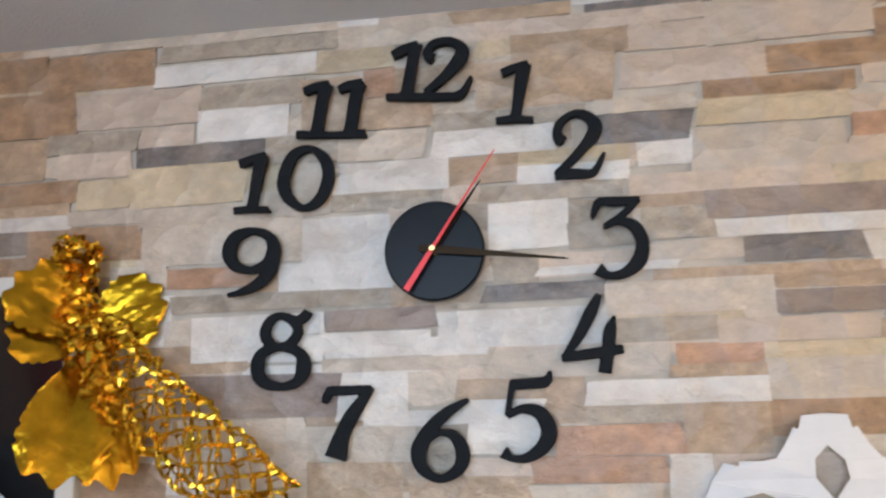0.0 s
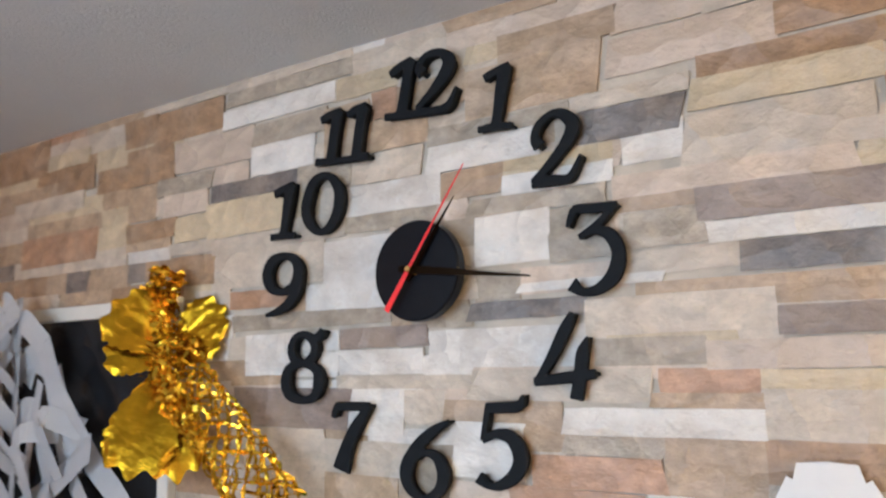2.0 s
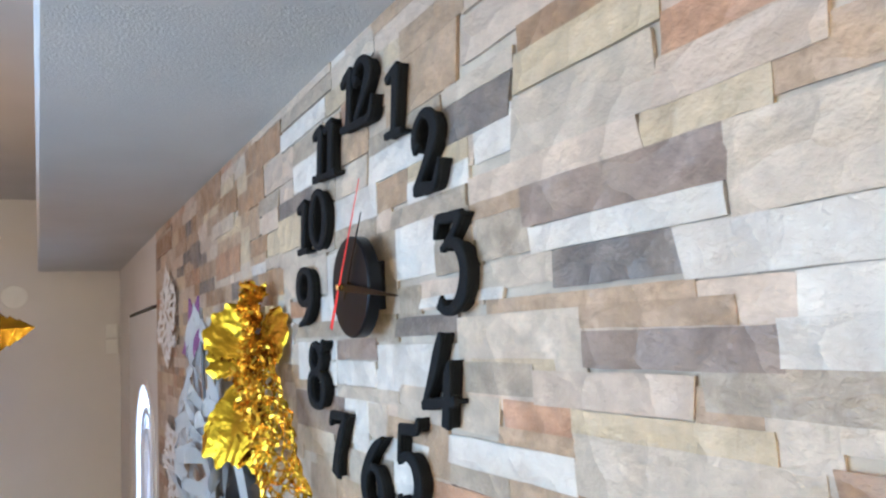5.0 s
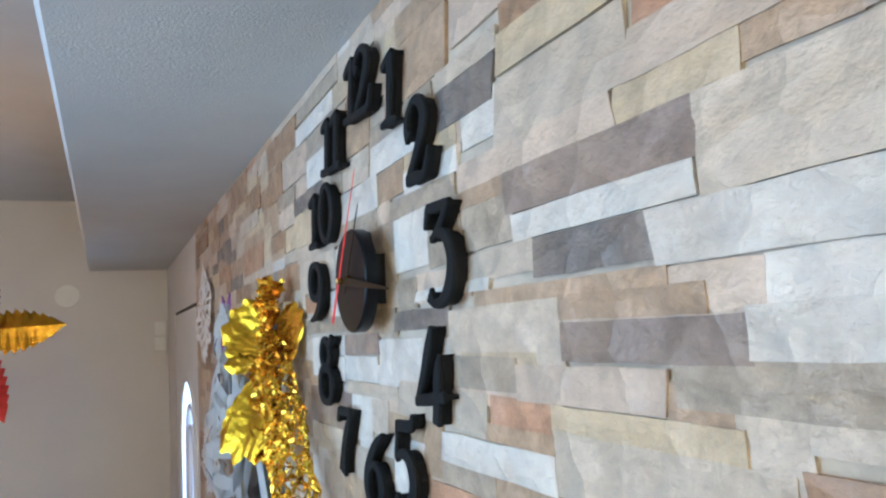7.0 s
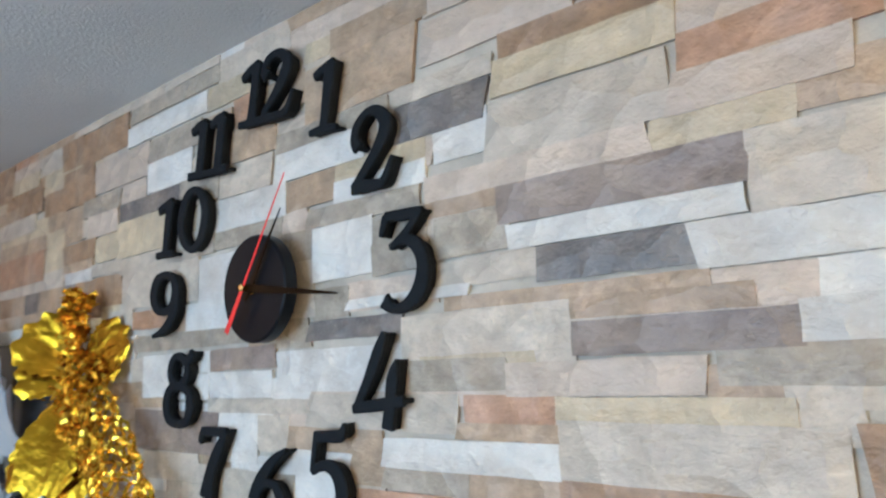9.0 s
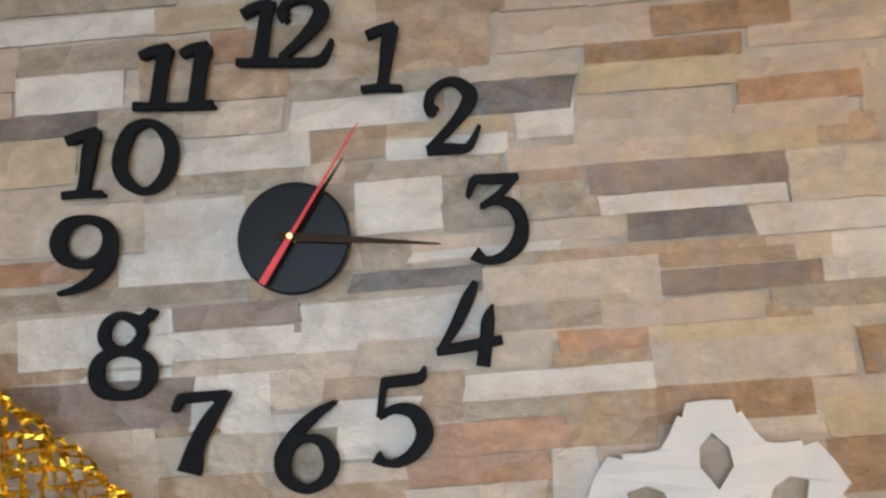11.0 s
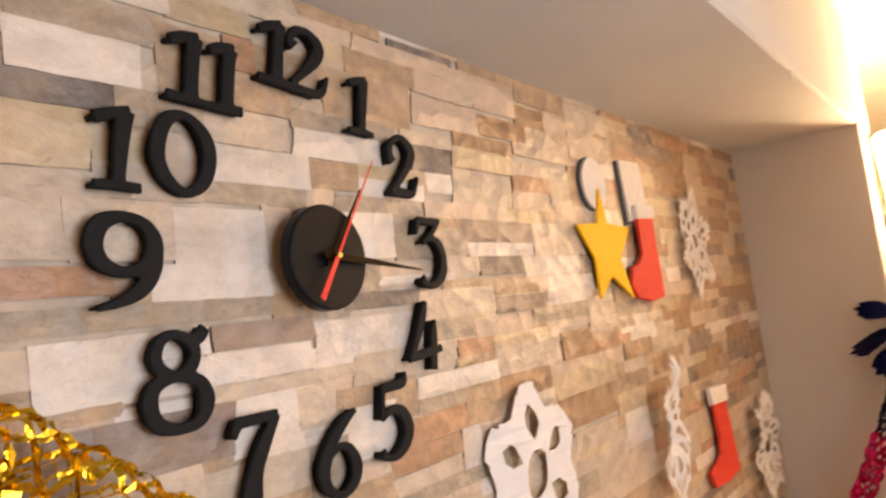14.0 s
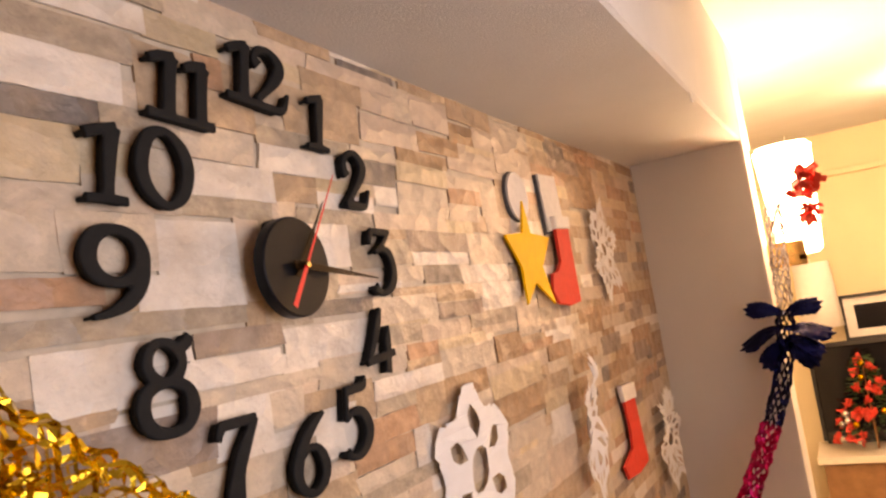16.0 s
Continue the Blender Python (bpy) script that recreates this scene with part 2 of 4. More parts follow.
def stroke(bm, points, back, front, n=6, edge=0.0012, pad=None):
    """A pen stroke of changing width in the plane of the wall, as a solid with softened front edges. Points: x, z, width.
    pad: how far a narrower glue pad reaches behind it."""
    line = smooth_line(points, n)
    rings = []
    for i, q in enumerate(line):
        a, b = line[max(i - 1, 0)], line[min(i + 1, len(line) - 1)]
        if np.allclose(line[0], line[-1]) and i in (0, len(line) - 1):
            a, b = line[-2], line[1]
        d = b[:2] - a[:2]
        d = d / (np.linalg.norm(d) + 1e-9)
        nrm = np.array((-d[1], d[0])) * q[2] / 2
        inner = nrm * max(0.3, 1 - 2 * edge / max(q[2], 1e-4))
        c = q[:2]
        prof = [(nrm, back), (nrm, front + edge), (inner, front), (-inner, front), (-nrm, front + edge), (-nrm, back)]
        if pad is not None:
            prof = [(nrm * 0.45, pad), (nrm * 0.45, back), *prof, (-nrm * 0.45, back), (-nrm * 0.45, pad)]
        rings.append([bm.verts.new((c[0] + s[0], y, c[1] + s[1])) for s, y in prof])
    for r, s in zip(rings, rings[1:]):
        for k in range(len(r)):
            j = (k + 1) % len(r)
            bm.faces.new((r[k], r[j], s[j], s[k]))
    bm.faces.new(rings[0][::-1])
    bm.faces.new(rings[-1])
    bmesh.ops.recalc_face_normals(bm, faces=bm.faces)


def plate(bm, outline, back, front, edge=0.001):
    """A flat cut-out in the plane of the wall with a softened rim. Outline: x, z in turn."""
    pts = [Vector((x, 0, z)) for x, z in outline]
    c = sum(pts, Vector()) / len(pts)
    rim = [[bm.verts.new((p.x, y, p.z)) for p in pts] for y in (back, front + edge)]
    top = []
    for p in pts:
        d = (c - p).normalized() * edge
        top.append(bm.verts.new((p.x + d.x, front, p.z + d.z)))
    rows = [*rim, top]
    for r, s in zip(rows, rows[1:]):
        for k in range(len(r)):
            j = (k + 1) % len(r)
            bm.faces.new((r[k], r[j], s[j], s[k]))
    f = bm.faces.new(top)
    g = bm.faces.new(rim[0][::-1])
    f.normal_update()
    g.normal_update()
    bmesh.ops.triangulate(bm, faces=[f, g])
    bmesh.ops.recalc_face_normals(bm, faces=bm.faces)
    return bm


def disc(bm, c, r, y0, y1, n=48, bevel=0.002):
    """A round body whose axis is y."""
    prof = [(r, y0), (r, y1 + bevel), (r - bevel * 0.4, y1 + bevel * 0.4), (r - bevel, y1)]
    rings = [[bm.verts.new((c[0] + q * math.cos(2 * math.pi * k / n), y, c[1] + q * math.sin(2 * math.pi * k / n))) for k in range(n)] for q, y in prof]
    for a, b in zip(rings, rings[1:]):
        for k in range(n):
            bm.faces.new((a[k], a[(k + 1) % n], b[(k + 1) % n], b[k]))
    bm.faces.new(rings[-1])
    bm.faces.new(rings[0][::-1])
    bmesh.ops.recalc_face_normals(bm, faces=bm.faces)
    return bm


def paper_cut(name, outline, holes, at, parent=None, curl=0.004, material=None, thick=0.0004):
    """Paper with holes cut through, as one mesh."""
    cu = bpy.data.curves.new(name, "CURVE")
    cu.dimensions, cu.fill_mode, cu.extrude = "2D", "BOTH", thick
    for line in (outline, *holes):
        sp = cu.splines.new("POLY")
        sp.points.add(len(line) - 1)
        for q, (x, y) in zip(sp.points, line):
            q.co = (x, y, 0, 1)
        sp.use_cyclic_u = True
    tmp = bpy.data.objects.new(name + "_curve", cu)
    me = bpy.data.meshes.new_from_object(tmp)
    bpy.data.objects.remove(tmp)
    bpy.data.curves.remove(cu)
    me.name = name
    bm = bmesh.new()
    bm.from_mesh(me)
    bmesh.ops.remove_doubles(bm, verts=bm.verts, dist=1e-6)
    bm.to_mesh(me)
    bm.free()
    for v in me.vertices:
        x, y, z = v.co
        v.co = (x, -z - curl * (1 + noise.noise((x * 14 + at[0] * 9, y * 14, at[2])) * 1.2), y)
    me.materials.clear()
    me.materials.append(material or PAPER)
    ob = new(name, me)
    ob.location = at
    return ob


# ---- room ----
SAG = lambda x: 2.322 - 0.012 * x + (0.009 if x > 0 else -0.0022) * x * x


def grid_sheet(xs, ys, z):
    bm = bmesh.new()
    rows = [[bm.verts.new((x, y, z(x, y))) for y in ys] for x in xs]
    for a, b in zip(rows, rows[1:]):
        for k in range(len(ys) - 1):
            bm.faces.new((a[k], a[k + 1], b[k + 1], b[k]))
    return bm


floor = structure("floor", boxes(((-3.8, -2.05, -0.1), (5.2, 0.3, 0))), FLOOR, "beige tiled floor", "floor")
wall_back = structure("wall_north", boxes(((-2.07, 0.0005, 0), (2.07, 0.2, 2.77))), MORTAR, "wall clad in split-face stone strips in white, cream, tan and grey", "wall")
# beam under the ceiling, its underside sagging a little between its ends
bm = bmesh.new()
xs = [-3.6 + 5.98 * k / 40 for k in range(41)]
prof = [(0.012, 0.0), (-0.378, 0.0), (-0.385, 0.007), (-0.385, None), (0.012, None)]
rows = [[bm.verts.new((x, y + (-0.012 * (k > 0) * abs(x) / 3), 2.77 if dz is None else SAG(min(max(x, -2.3), 2.2)) + dz + 0.0022 * noise.noise((x * 5, k, 1)))) for k, (y, dz) in enumerate(prof)] for x in xs]
for a, b in zip(rows, rows[1:]):
    for k in range(5):
        bm.faces.new((a[k], a[(k + 1) % 5], b[(k + 1) % 5], b[k]))
bm.faces.new(rows[0])
bm.faces.new(rows[-1][::-1])
bmesh.ops.recalc_face_normals(bm, faces=bm.faces)
beam = structure("ceiling_beam", bm, CEILING, "white plastered ceiling beam above the stone wall", "beam")
ceiling = structure("ceiling", boxes(((-3.8, -2.05, 2.77), (5.2, 0.3, 2.72))), CEILING, "white painted ceiling", "ceiling")
wall_west = structure("wall_west", boxes(((-3.8, -2.05, 0), (-3.6, 0.3, 2.77))), PLASTER, "plain white plastered wall", "wall")
wall_south = structure("wall_south", boxes(((-3.6, -2.05, 0), (-1.0, -1.8, 2.77)), ((0.8, -2.05, 0), (5.0, -1.8, 2.77)), ((-1.0, -2.05, 0), (0.8, -1.8, 1.2)), ((-1.0, -2.05, 2.45), (0.8, -1.8, 2.77))), PLASTER, "plain white wall out of view with an assumed window opening", "wall")
wall_east = structure("wall_east", boxes(((5.0, -2.05, 0), (5.2, 0.3, 2.77))), YELLOW_WALL, "warm cream painted wall", "wall")
wall_pier = structure("wall_pier", boxes(((2.07, -0.395, 0), (2.28, 0.2, 2.77)), bevel=0.004), PLASTER, "white plastered wall pier beside the stone wall", "wall")
wall_north_east = structure("wall_north_east", boxes(((2.28, 0.1, 0), (5.0, 0.3, 2.77))), YELLOW_WALL, "cream painted wall of the next room", "wall")
wall_door = structure("wall_north_west", boxes(((-3.6, 0.0, 2.075), (-2.07, 0.2, 2.77)), ((-3.6, 0.0, 0), (-3.145, 0.2, 2.075)), ((-2.095, 0.0, 0), (-2.07, 0.2, 2.075))), PLASTER, "white wall round the entrance door", "wall")

# ---- entrance door ----
door = thing("door_1", (-2.69, 0.05, 0), "white entrance door with an arched frosted glass light", "door")
tagged(door, kind="structure")
ARCH_X, ARCH_Z, ARCH_R = -2.52, 1.45, 0.31


def arch(r, z0, n=20):
    return [(-r, z0 - ARCH_Z), *[(r * -math.cos(math.pi * k / n), r * math.sin(math.pi * k / n)) for k in range(n + 1)], (r, z0 - ARCH_Z)]
slab = paper_cut("door_leaf", [(-0.61, -1.45), (-0.61, 0.61), (0.41, 0.61), (0.41, -1.45)], [arch(ARCH_R, 0.95)], (ARCH_X, 0.022, ARCH_Z), curl=0.0, material=DOOR, thick=0.02)
slab.parent = door
slab.matrix_parent_inverse = Matrix.Translation(-door.location)
bm = bmesh.new()
for r0, r1, y in ((ARCH_R + 0.03, ARCH_R - 0.004, -0.006), (0.217, 0.194, 0.005), (0.130, 0.112, 0.005)):
    pts = [(x + ARCH_X, z + ARCH_Z, r0 - r1) for x, z in arch((r0 + r1) / 2, 0.95)]
    stroke(bm, pts, y + 0.03, y, n=2, edge=0.004)
mould = part("glass_moulding", bm, DOOR, door, "white arched moulding strips")
mould.matrix_parent_inverse = Matrix.Translation(-door.location)
bm = bmesh.new()
plate(bm, [(x + ARCH_X, z + ARCH_Z) for x, z in arch(ARCH_R, 0.95)], 0.038, 0.034)
glass = part("glass_pane", bm, DAYGLASS, door, "frosted glass lit by daylight")
glass.matrix_parent_inverse = Matrix.Translation(-door.location)
bm = bmesh.new()
plate(bm, [(x + ARCH_X, z + ARCH_Z - 0.02) for x, z in arch(0.20, 0.97)], 0.032, 0.028)
plate(bm, [(x + ARCH_X, z + ARCH_Z - 0.14) for x, z in arch(0.112, 1.09)], 0.026, 0.022)
dim = part("patterned_pane", bm, DIMGLASS, door, "dimmer patterned glass inside the arch")
dim.matrix_parent_inverse = Matrix.Translation(-door.location)
# near-black strips give the shade in the gap round the door leaf
bm = boxes(((-3.144, 0.006, 2.062), (-2.096, 0.03, 2.074)), ((-3.144, 0.006, 0), (-3.132, 0.03, 2.062)))
gap = part("door_gap", bm, DARK, door, "dark strips put in for the shade of the gap above and beside the door")
gap.matrix_parent_inverse = Matrix.Translation(-door.location)

# ---- assumed window behind, out of view ----
win = thing("window_1", (-0.1, -1.95, 1.2), "white window frame with a cross bar, assumed behind the camera", "window")
tagged(win, kind="structure")
for lo, hi in (((-1.0, -1.97, 1.2), (-0.94, -1.91, 2.45)), ((0.74, -1.97, 1.2), (0.8, -1.91, 2.45)), ((-0.13, -1.97, 1.26), (-0.07, -1.91, 2.39)), ((-0.94, -1.97, 1.2), (0.74, -1.91, 1.26)), ((-0.94, -1.97, 2.39), (0.74, -1.91, 2.45))):
    ob = part("window_frame", boxes((lo, hi)), DOOR, win)
    ob.matrix_parent_inverse = Matrix.Translation(-win.location)


def under(root, ob):
    """Hang a part built in world coordinates under its thing."""
    ob.parent = root
    ob.matrix_parent_inverse = Matrix.Translation(-root.location)
    return ob


# ---- clock ----
CX, CZ = 0.0135, 1.9845
clock = thing("wall_clock", (CX, 0, CZ), "round black wall clock with black pointers and a red one", "clock")
bm = disc(bmesh.new(), (CX, CZ), 0.0632, -0.023, -0.039, 72, 0.0025)
under(clock, part("dial", bm, DISC, clock, "glossy black round dial", smooth=False))
under(clock, part("movement_case", boxes(((CX - 0.03, -0.0235, CZ - 0.03), (CX + 0.03, 0.003, CZ + 0.03)), bevel=0.001), DISC, clock, "black plastic movement case"))
under(clock, part("hanging_loop", disc(bmesh.new(), (CX - 0.012, CZ + 0.050), 0.0125, -0.008, -0.0235, 20, 0.002), DISC, clock, "black plastic hanging loop"))
bm = disc(bmesh.new(), (CX, CZ), 0.0075, -0.036, -0.042, 6, 0.001)
under(clock, part("nut", bm, BRASS, clock, "hexagonal brass nut"))
bm = disc(bmesh.new(), (CX, CZ), 0.0042, -0.042, -0.056, 20, 0.001)
under(clock, part("spindle", bm, BRASS, clock, "brass spindle cap"))


def pointer(name, angle, tail, length, w0, w1, y, material, label):
    """A tapered pointer; the angle runs clockwise from twelve."""
    a = radians(angle)
    d, s = np.array((math.sin(a), math.cos(a))), np.array((math.cos(a), -math.sin(a)))
    c = np.array((CX, CZ))
    widths = [(-tail, w0 * 0.8), (-tail * 0.5, w0), (0.006, w0), (length * 0.35, w0 * 0.8), (length * 0.97, w1), (length, w1 * 0.3)]
    pts = [tuple(c + d * k) + (w,) for k, w in widths]
    bm = bmesh.new()
    stroke(bm, pts, y + 0.0007, y, n=1, edge=0.0003)
    ob = under(clock, part(name, bm, material, clock, label))
    return ob


pointer("hour_pointer", 36, 0.016, 0.105, 0.0085, 0.0016, -0.0445, PTR, "tapered black hour pointer")
pointer("minute_pointer", 97.2, 0.018, 0.165, 0.0100, 0.0024, -0.0485, PTR, "tapered black minute pointer")
bm = bmesh.new()
a = radians(34)
for k0, k1, w0, w1 in ((-0.060, 0.0, 0.0080, 0.006), (0.0, 0.145, 0.0042, 0.0014)):
    stroke(bm, [(CX + math.sin(a) * k0, CZ + math.cos(a) * k0, w0), (CX + math.sin(a) * k1, CZ + math.cos(a) * k1, w1)], -0.0524, -0.053, 1, 0.0002)
under(clock, part("second_pointer", bm, RED_PTR, clock, "thin red second pointer with a broad tail"))


def fused(ob, voxel):
    """Weld the overlapping strokes of one mesh into a single skin."""
    mod = ob.modifiers.new("weld", "REMESH")
    mod.mode, mod.voxel_size, mod.use_smooth_shade = "VOXEL", voxel, True
    bpy.context.view_layer.update()
    me = bpy.data.meshes.new_from_object(ob.evaluated_get(bpy.context.evaluated_depsgraph_get()))
    ob.modifiers.remove(mod)
    old, ob.data = ob.data, me
    bpy.data.meshes.remove(old)
    me.name = ob.name
    return ob


def numeral(text, x, z, strokes, wide=1.0, tall=1.0):
    bm = bmesh.new()
    for k, s in enumerate(strokes):
        pts = [(a * wide / 1000, b * tall / 1000, w / 1000) for a, b, w in s]
        stroke(bm, pts, -0.0145 - 0.0001 * k, -0.0204 - 0.0001 * k, pad=-0.002)
    ob = fused(link("clock_numeral", bm, BLACK), 0.0011)
    ob.location = (x, 0.0, z)
    return tagged(ob, f"black foam numeral {text} stuck on the stone wall", "clock numeral", "numerals round the clock")


numeral("1", 0.0940, 2.1510, [[(2, 4, 8), (25, 4, 10), (50, 1, 8)],
    [(27, 4, 21), (29, 13, 14), (38, 59, 18), (44, 78, 15)],
    [(12, 68, 11), (26, 73, 11), (47, 80, 6)]])
numeral("2", 0.1610, 2.0700, [[(17, 49, 17), (12, 59, 13), (16, 74, 11), (31, 85, 9), (46, 83, 13), (58, 69, 18), (54, 54, 17), (40, 37, 13), (22, 19, 11), (7, 7, 8)],
    [(6, 5, 10), (28, 6, 14), (49, 5, 11), (57, 12, 9), (67, 31, 5)]], wide=1.03, tall=1)
numeral("3", 0.2030, 1.9410, [[(7, 76, 6), (11, 86, 9), (16, 96, 11)],
    [(14, 96, 10), (41, 94, 12), (66, 95, 8)],
    [(64, 96, 8), (45, 78, 9), (22, 64, 8)],
    [(20, 64, 7), (38, 69, 9), (56, 63, 15), (65, 43, 16), (59, 20, 18), (41, 6, 13), (22, 4, 10), (9, 13, 17)]], wide=1, tall=1.02)
numeral("4", 0.1590, 1.8280, [[(51, 92, 8), (41, 73, 15), (25, 45, 13), (7, 20, 8)],
    [(3, 19, 10), (39, 23, 13), (75, 27, 11)],
    [(67, 66, 3), (61, 49, 15), (57, 25, 15), (52, 0, 16)]], wide=1.03, tall=1.03)
numeral("5", 0.0770, 1.7260, [[(71, 104, 4), (65, 92, 13), (45, 90, 13), (23, 89, 13)],
    [(25, 93, 8), (21, 72, 8), (17, 53, 7)],
    [(17, 53, 7), (35, 61, 11), (56, 56, 17), (66, 36, 20), (58, 18, 17), (39, 6, 12), (22, 5, 8), (10, 13, 16)]], wide=1, tall=1.03)
numeral("6", -0.0260, 1.7030, [[(73, 95, 6), (50, 83, 13), (27, 64, 17), (11, 39, 20), (15, 18, 15), (36, 6, 10), (58, 16, 15), (65, 35, 18), (55, 54, 13), (38, 58, 8), (22, 48, 5)]], wide=1, tall=1.035)
numeral("7", -0.1370, 1.7330, [[(3, 69, 8), (6, 77, 11), (12, 86, 13)],
    [(10, 84, 12), (36, 84, 12), (62, 85, 10)],
    [(61, 85, 9), (40, 57, 18), (26, 32, 20), (17, 2, 29)]], wide=1.03, tall=1)
numeral("8", -0.2300, 1.8180, [[(7, 30, 18), (14, 48, 15), (38, 55, 12), (63, 47, 14), (69, 29, 20), (60, 11, 14), (38, 6, 11), (15, 13, 16), (7, 30, 18)],
    [(17, 74, 14), (24, 89, 12), (39, 94, 10), (56, 86, 14), (61, 73, 13), (53, 60, 14), (38, 55, 11), (23, 61, 14), (17, 74, 14)],
    [(56, 86, 11), (68, 90, 14), (75, 98, 12)]], wide=1, tall=1.02)
numeral("9", -0.2730, 1.9420, [[(72, 59, 19), (64, 78, 14), (41, 86, 11), (18, 79, 18), (9, 60, 20), (17, 42, 16), (38, 34, 11), (61, 40, 16), (72, 59, 19)],
    [(72, 58, 20), (68, 34, 17), (52, 16, 16), (29, 6, 10), (8, 2, 6)]], wide=0.98, tall=1)
numeral("0", -0.1980, 2.0510, [[(70, 44, 18), (65, 68, 16), (45, 85, 10), (21, 77, 16), (8, 45, 18), (14, 20, 16), (36, 4, 10), (59, 16, 16), (70, 44, 18)]])
numeral("10", -0.2600, 2.0530, [[(1, 5, 10), (24, 5, 10), (49, 3, 10)],
    [(25, 5, 24), (27, 14, 14), (35, 61, 18), (41, 81, 18)],
    [(7, 71, 13), (22, 76, 12), (44, 84, 6)]], wide=1, tall=0.968)
numeral("11", -0.1750, 2.1515, [[(2, 6, 12), (51, 2, 9), (100, 0, 12)],
    [(32, 5, 24), (33, 15, 18), (41, 61, 18), (47, 77, 18)],
    [(79, 3, 21), (80, 12, 18), (88, 59, 18), (94, 74, 18)],
    [(12, 69, 11), (28, 74, 13), (49, 80, 6)],
    [(62, 67, 10), (76, 72, 13), (97, 78, 6)]], wide=0.975, tall=0.96)
numeral("12", -0.0520, 2.1935, [[(3, 7, 10), (46, 3, 11), (98, -1, 11)],
    [(31, 6, 24), (33, 15, 18), (42, 65, 16), (47, 82, 18)],
    [(12, 68, 11), (28, 75, 13), (48, 84, 6)],
    [(66, 57, 18), (60, 66, 12), (70, 80, 11), (92, 81, 11), (107, 66, 19), (101, 49, 19), (81, 28, 13), (56, 8, 9)],
    [(97, -1, 12), (107, 5, 10), (118, 26, 5)]], wide=1, tall=0.955)

# ---- paper and foam decorations ----
def rot(points, k, n=6):
    c, s = math.cos(2 * math.pi * k / n), math.sin(2 * math.pi * k / n)
    return [(x * c - y * s, x * s + y * c) for x, y in points]


def petal_flake(at, r):
    """A six-petalled paper snowflake with a pointed hole in each petal."""
    edge, holes = [], []
    for k in range(6):
        edge += rot([(0.385, 0.665), (0.31, 0.76), (0.235, 0.90), (0.20, 0.88), (0.17, 0.985), (0.0, 1.0), (-0.17, 0.985), (-0.20, 0.88), (-0.235, 0.90), (-0.31, 0.76)], k)
        holes.append(rot([(0.0, 0.76), (0.11, 0.65), (0.12, 0.52), (0.0, 0.36), (-0.11, 0.52), (-0.10, 0.66)], k))
    holes.append([(0.27 * math.cos(k * math.pi / 6 + 0.26), 0.27 * math.sin(k * math.pi / 6 + 0.26)) for k in range(12)])
    sc = lambda line: [(a * r, b * r) for a, b in line]
    ob = paper_cut("paper_snowflake", sc(edge), [sc(h) for h in holes], at, curl=0.010)
    return tagged(ob, "white cut-paper snowflake with pointed holes on the stone wall", "paper snowflake", "paper snowflakes")


def lace_flake(at, rx, rz, turn=0.0, seed=0, arms=6, bulge=0.01):
    """A lacy paper snowflake: one folded sheet with rows of holes and a barbed edge."""
    rnd = random.Random(seed)
    edge, holes = [], []
    g = [rnd.uniform(-0.03, 0.03) for _ in range(6)]
    for k in range(arms):
        h = math.pi / arms
        a = turn + 2 * h * k
        pt = lambda r, e: (r * math.cos(a + e * h), r * math.sin(a + e * h))
        edge += [pt(0.70 + g[0], -1.0), pt(0.80, -0.72), pt(0.72, -0.60), pt(0.92 + g[1], -0.46), pt(0.84, -0.26), pt(1.0, -0.20), pt(0.96, -0.07), pt(1.08 + g[2], 0.0),
                 pt(0.96, 0.07), pt(1.0, 0.20), pt(0.84, 0.26), pt(0.92 + g[1], 0.46), pt(0.72, 0.60), pt(0.80, 0.72)]
        holes.append([pt(0.80, 0.0), pt(0.70, 0.17), pt(0.56 + g[3], 0.0), pt(0.70, -0.17)])
        holes.append([pt(0.50, 0.0), pt(0.40, 0.40), pt(0.26, 0.0), pt(0.40, -0.40)])
        holes.append([pt(0.60, 1.0), pt(0.58, 0.72), pt(0.36 + g[4], 1.0), pt(0.58, 1.28)])
        for e in (-1, 1):
            holes.append([pt(0.74, 0.40 * e), pt(0.66, 0.56 * e), pt(0.52, 0.44 * e), pt(0.62, 0.30 * e)])
    holes.append([(0.14 * math.cos(k * math.pi / 3 + turn), 0.14 * math.sin(k * math.pi / 3 + turn)) for k in range(6)])
    sc = lambda line: [(p * rx, q * rz) for p, q in line]
    ob = paper_cut("paper_snowflake", sc(edge), [sc(q) for q in holes], at, curl=bulge)
    return tagged(ob, "white lacy cut-paper snowflake taped to the stone wall", "paper snowflake", "paper snowflakes")


petal_flake((0.452, -0.008, 1.628), 0.148)
lace_flake((1.475, -0.006, 2.018), 0.135, 0.158, 0.3, 1, bulge=0.012)
lace_flake((1.035, -0.012, 1.575), 0.080, 0.175, 0.5, 2, bulge=0.030)
lace_flake((1.82, -0.010, 1.385), 0.15, 0.165, 0.2, 3, bulge=0.022)
lace_flake((-1.71, -0.006, 2.015), 0.19, 0.165, 0.52, 4, bulge=0.012)
lace_flake((-1.60, -0.006, 1.56), 0.24, 0.13, 0.1, 5, bulge=0.012)


def cutout(name, outline, material, label, category, back=0.004, front=-0.008):
    cx = sum(p[0] for p in outline) / len(outline)
    cz = min(p[1] for p in outline)
    bm = plate(bmesh.new(), [(a - cx, b - cz) for a, b in outline], back, front)
    ob = link(name, bm, material)
    ob.location = (cx, 0, cz)
    return tagged(ob, label, category)


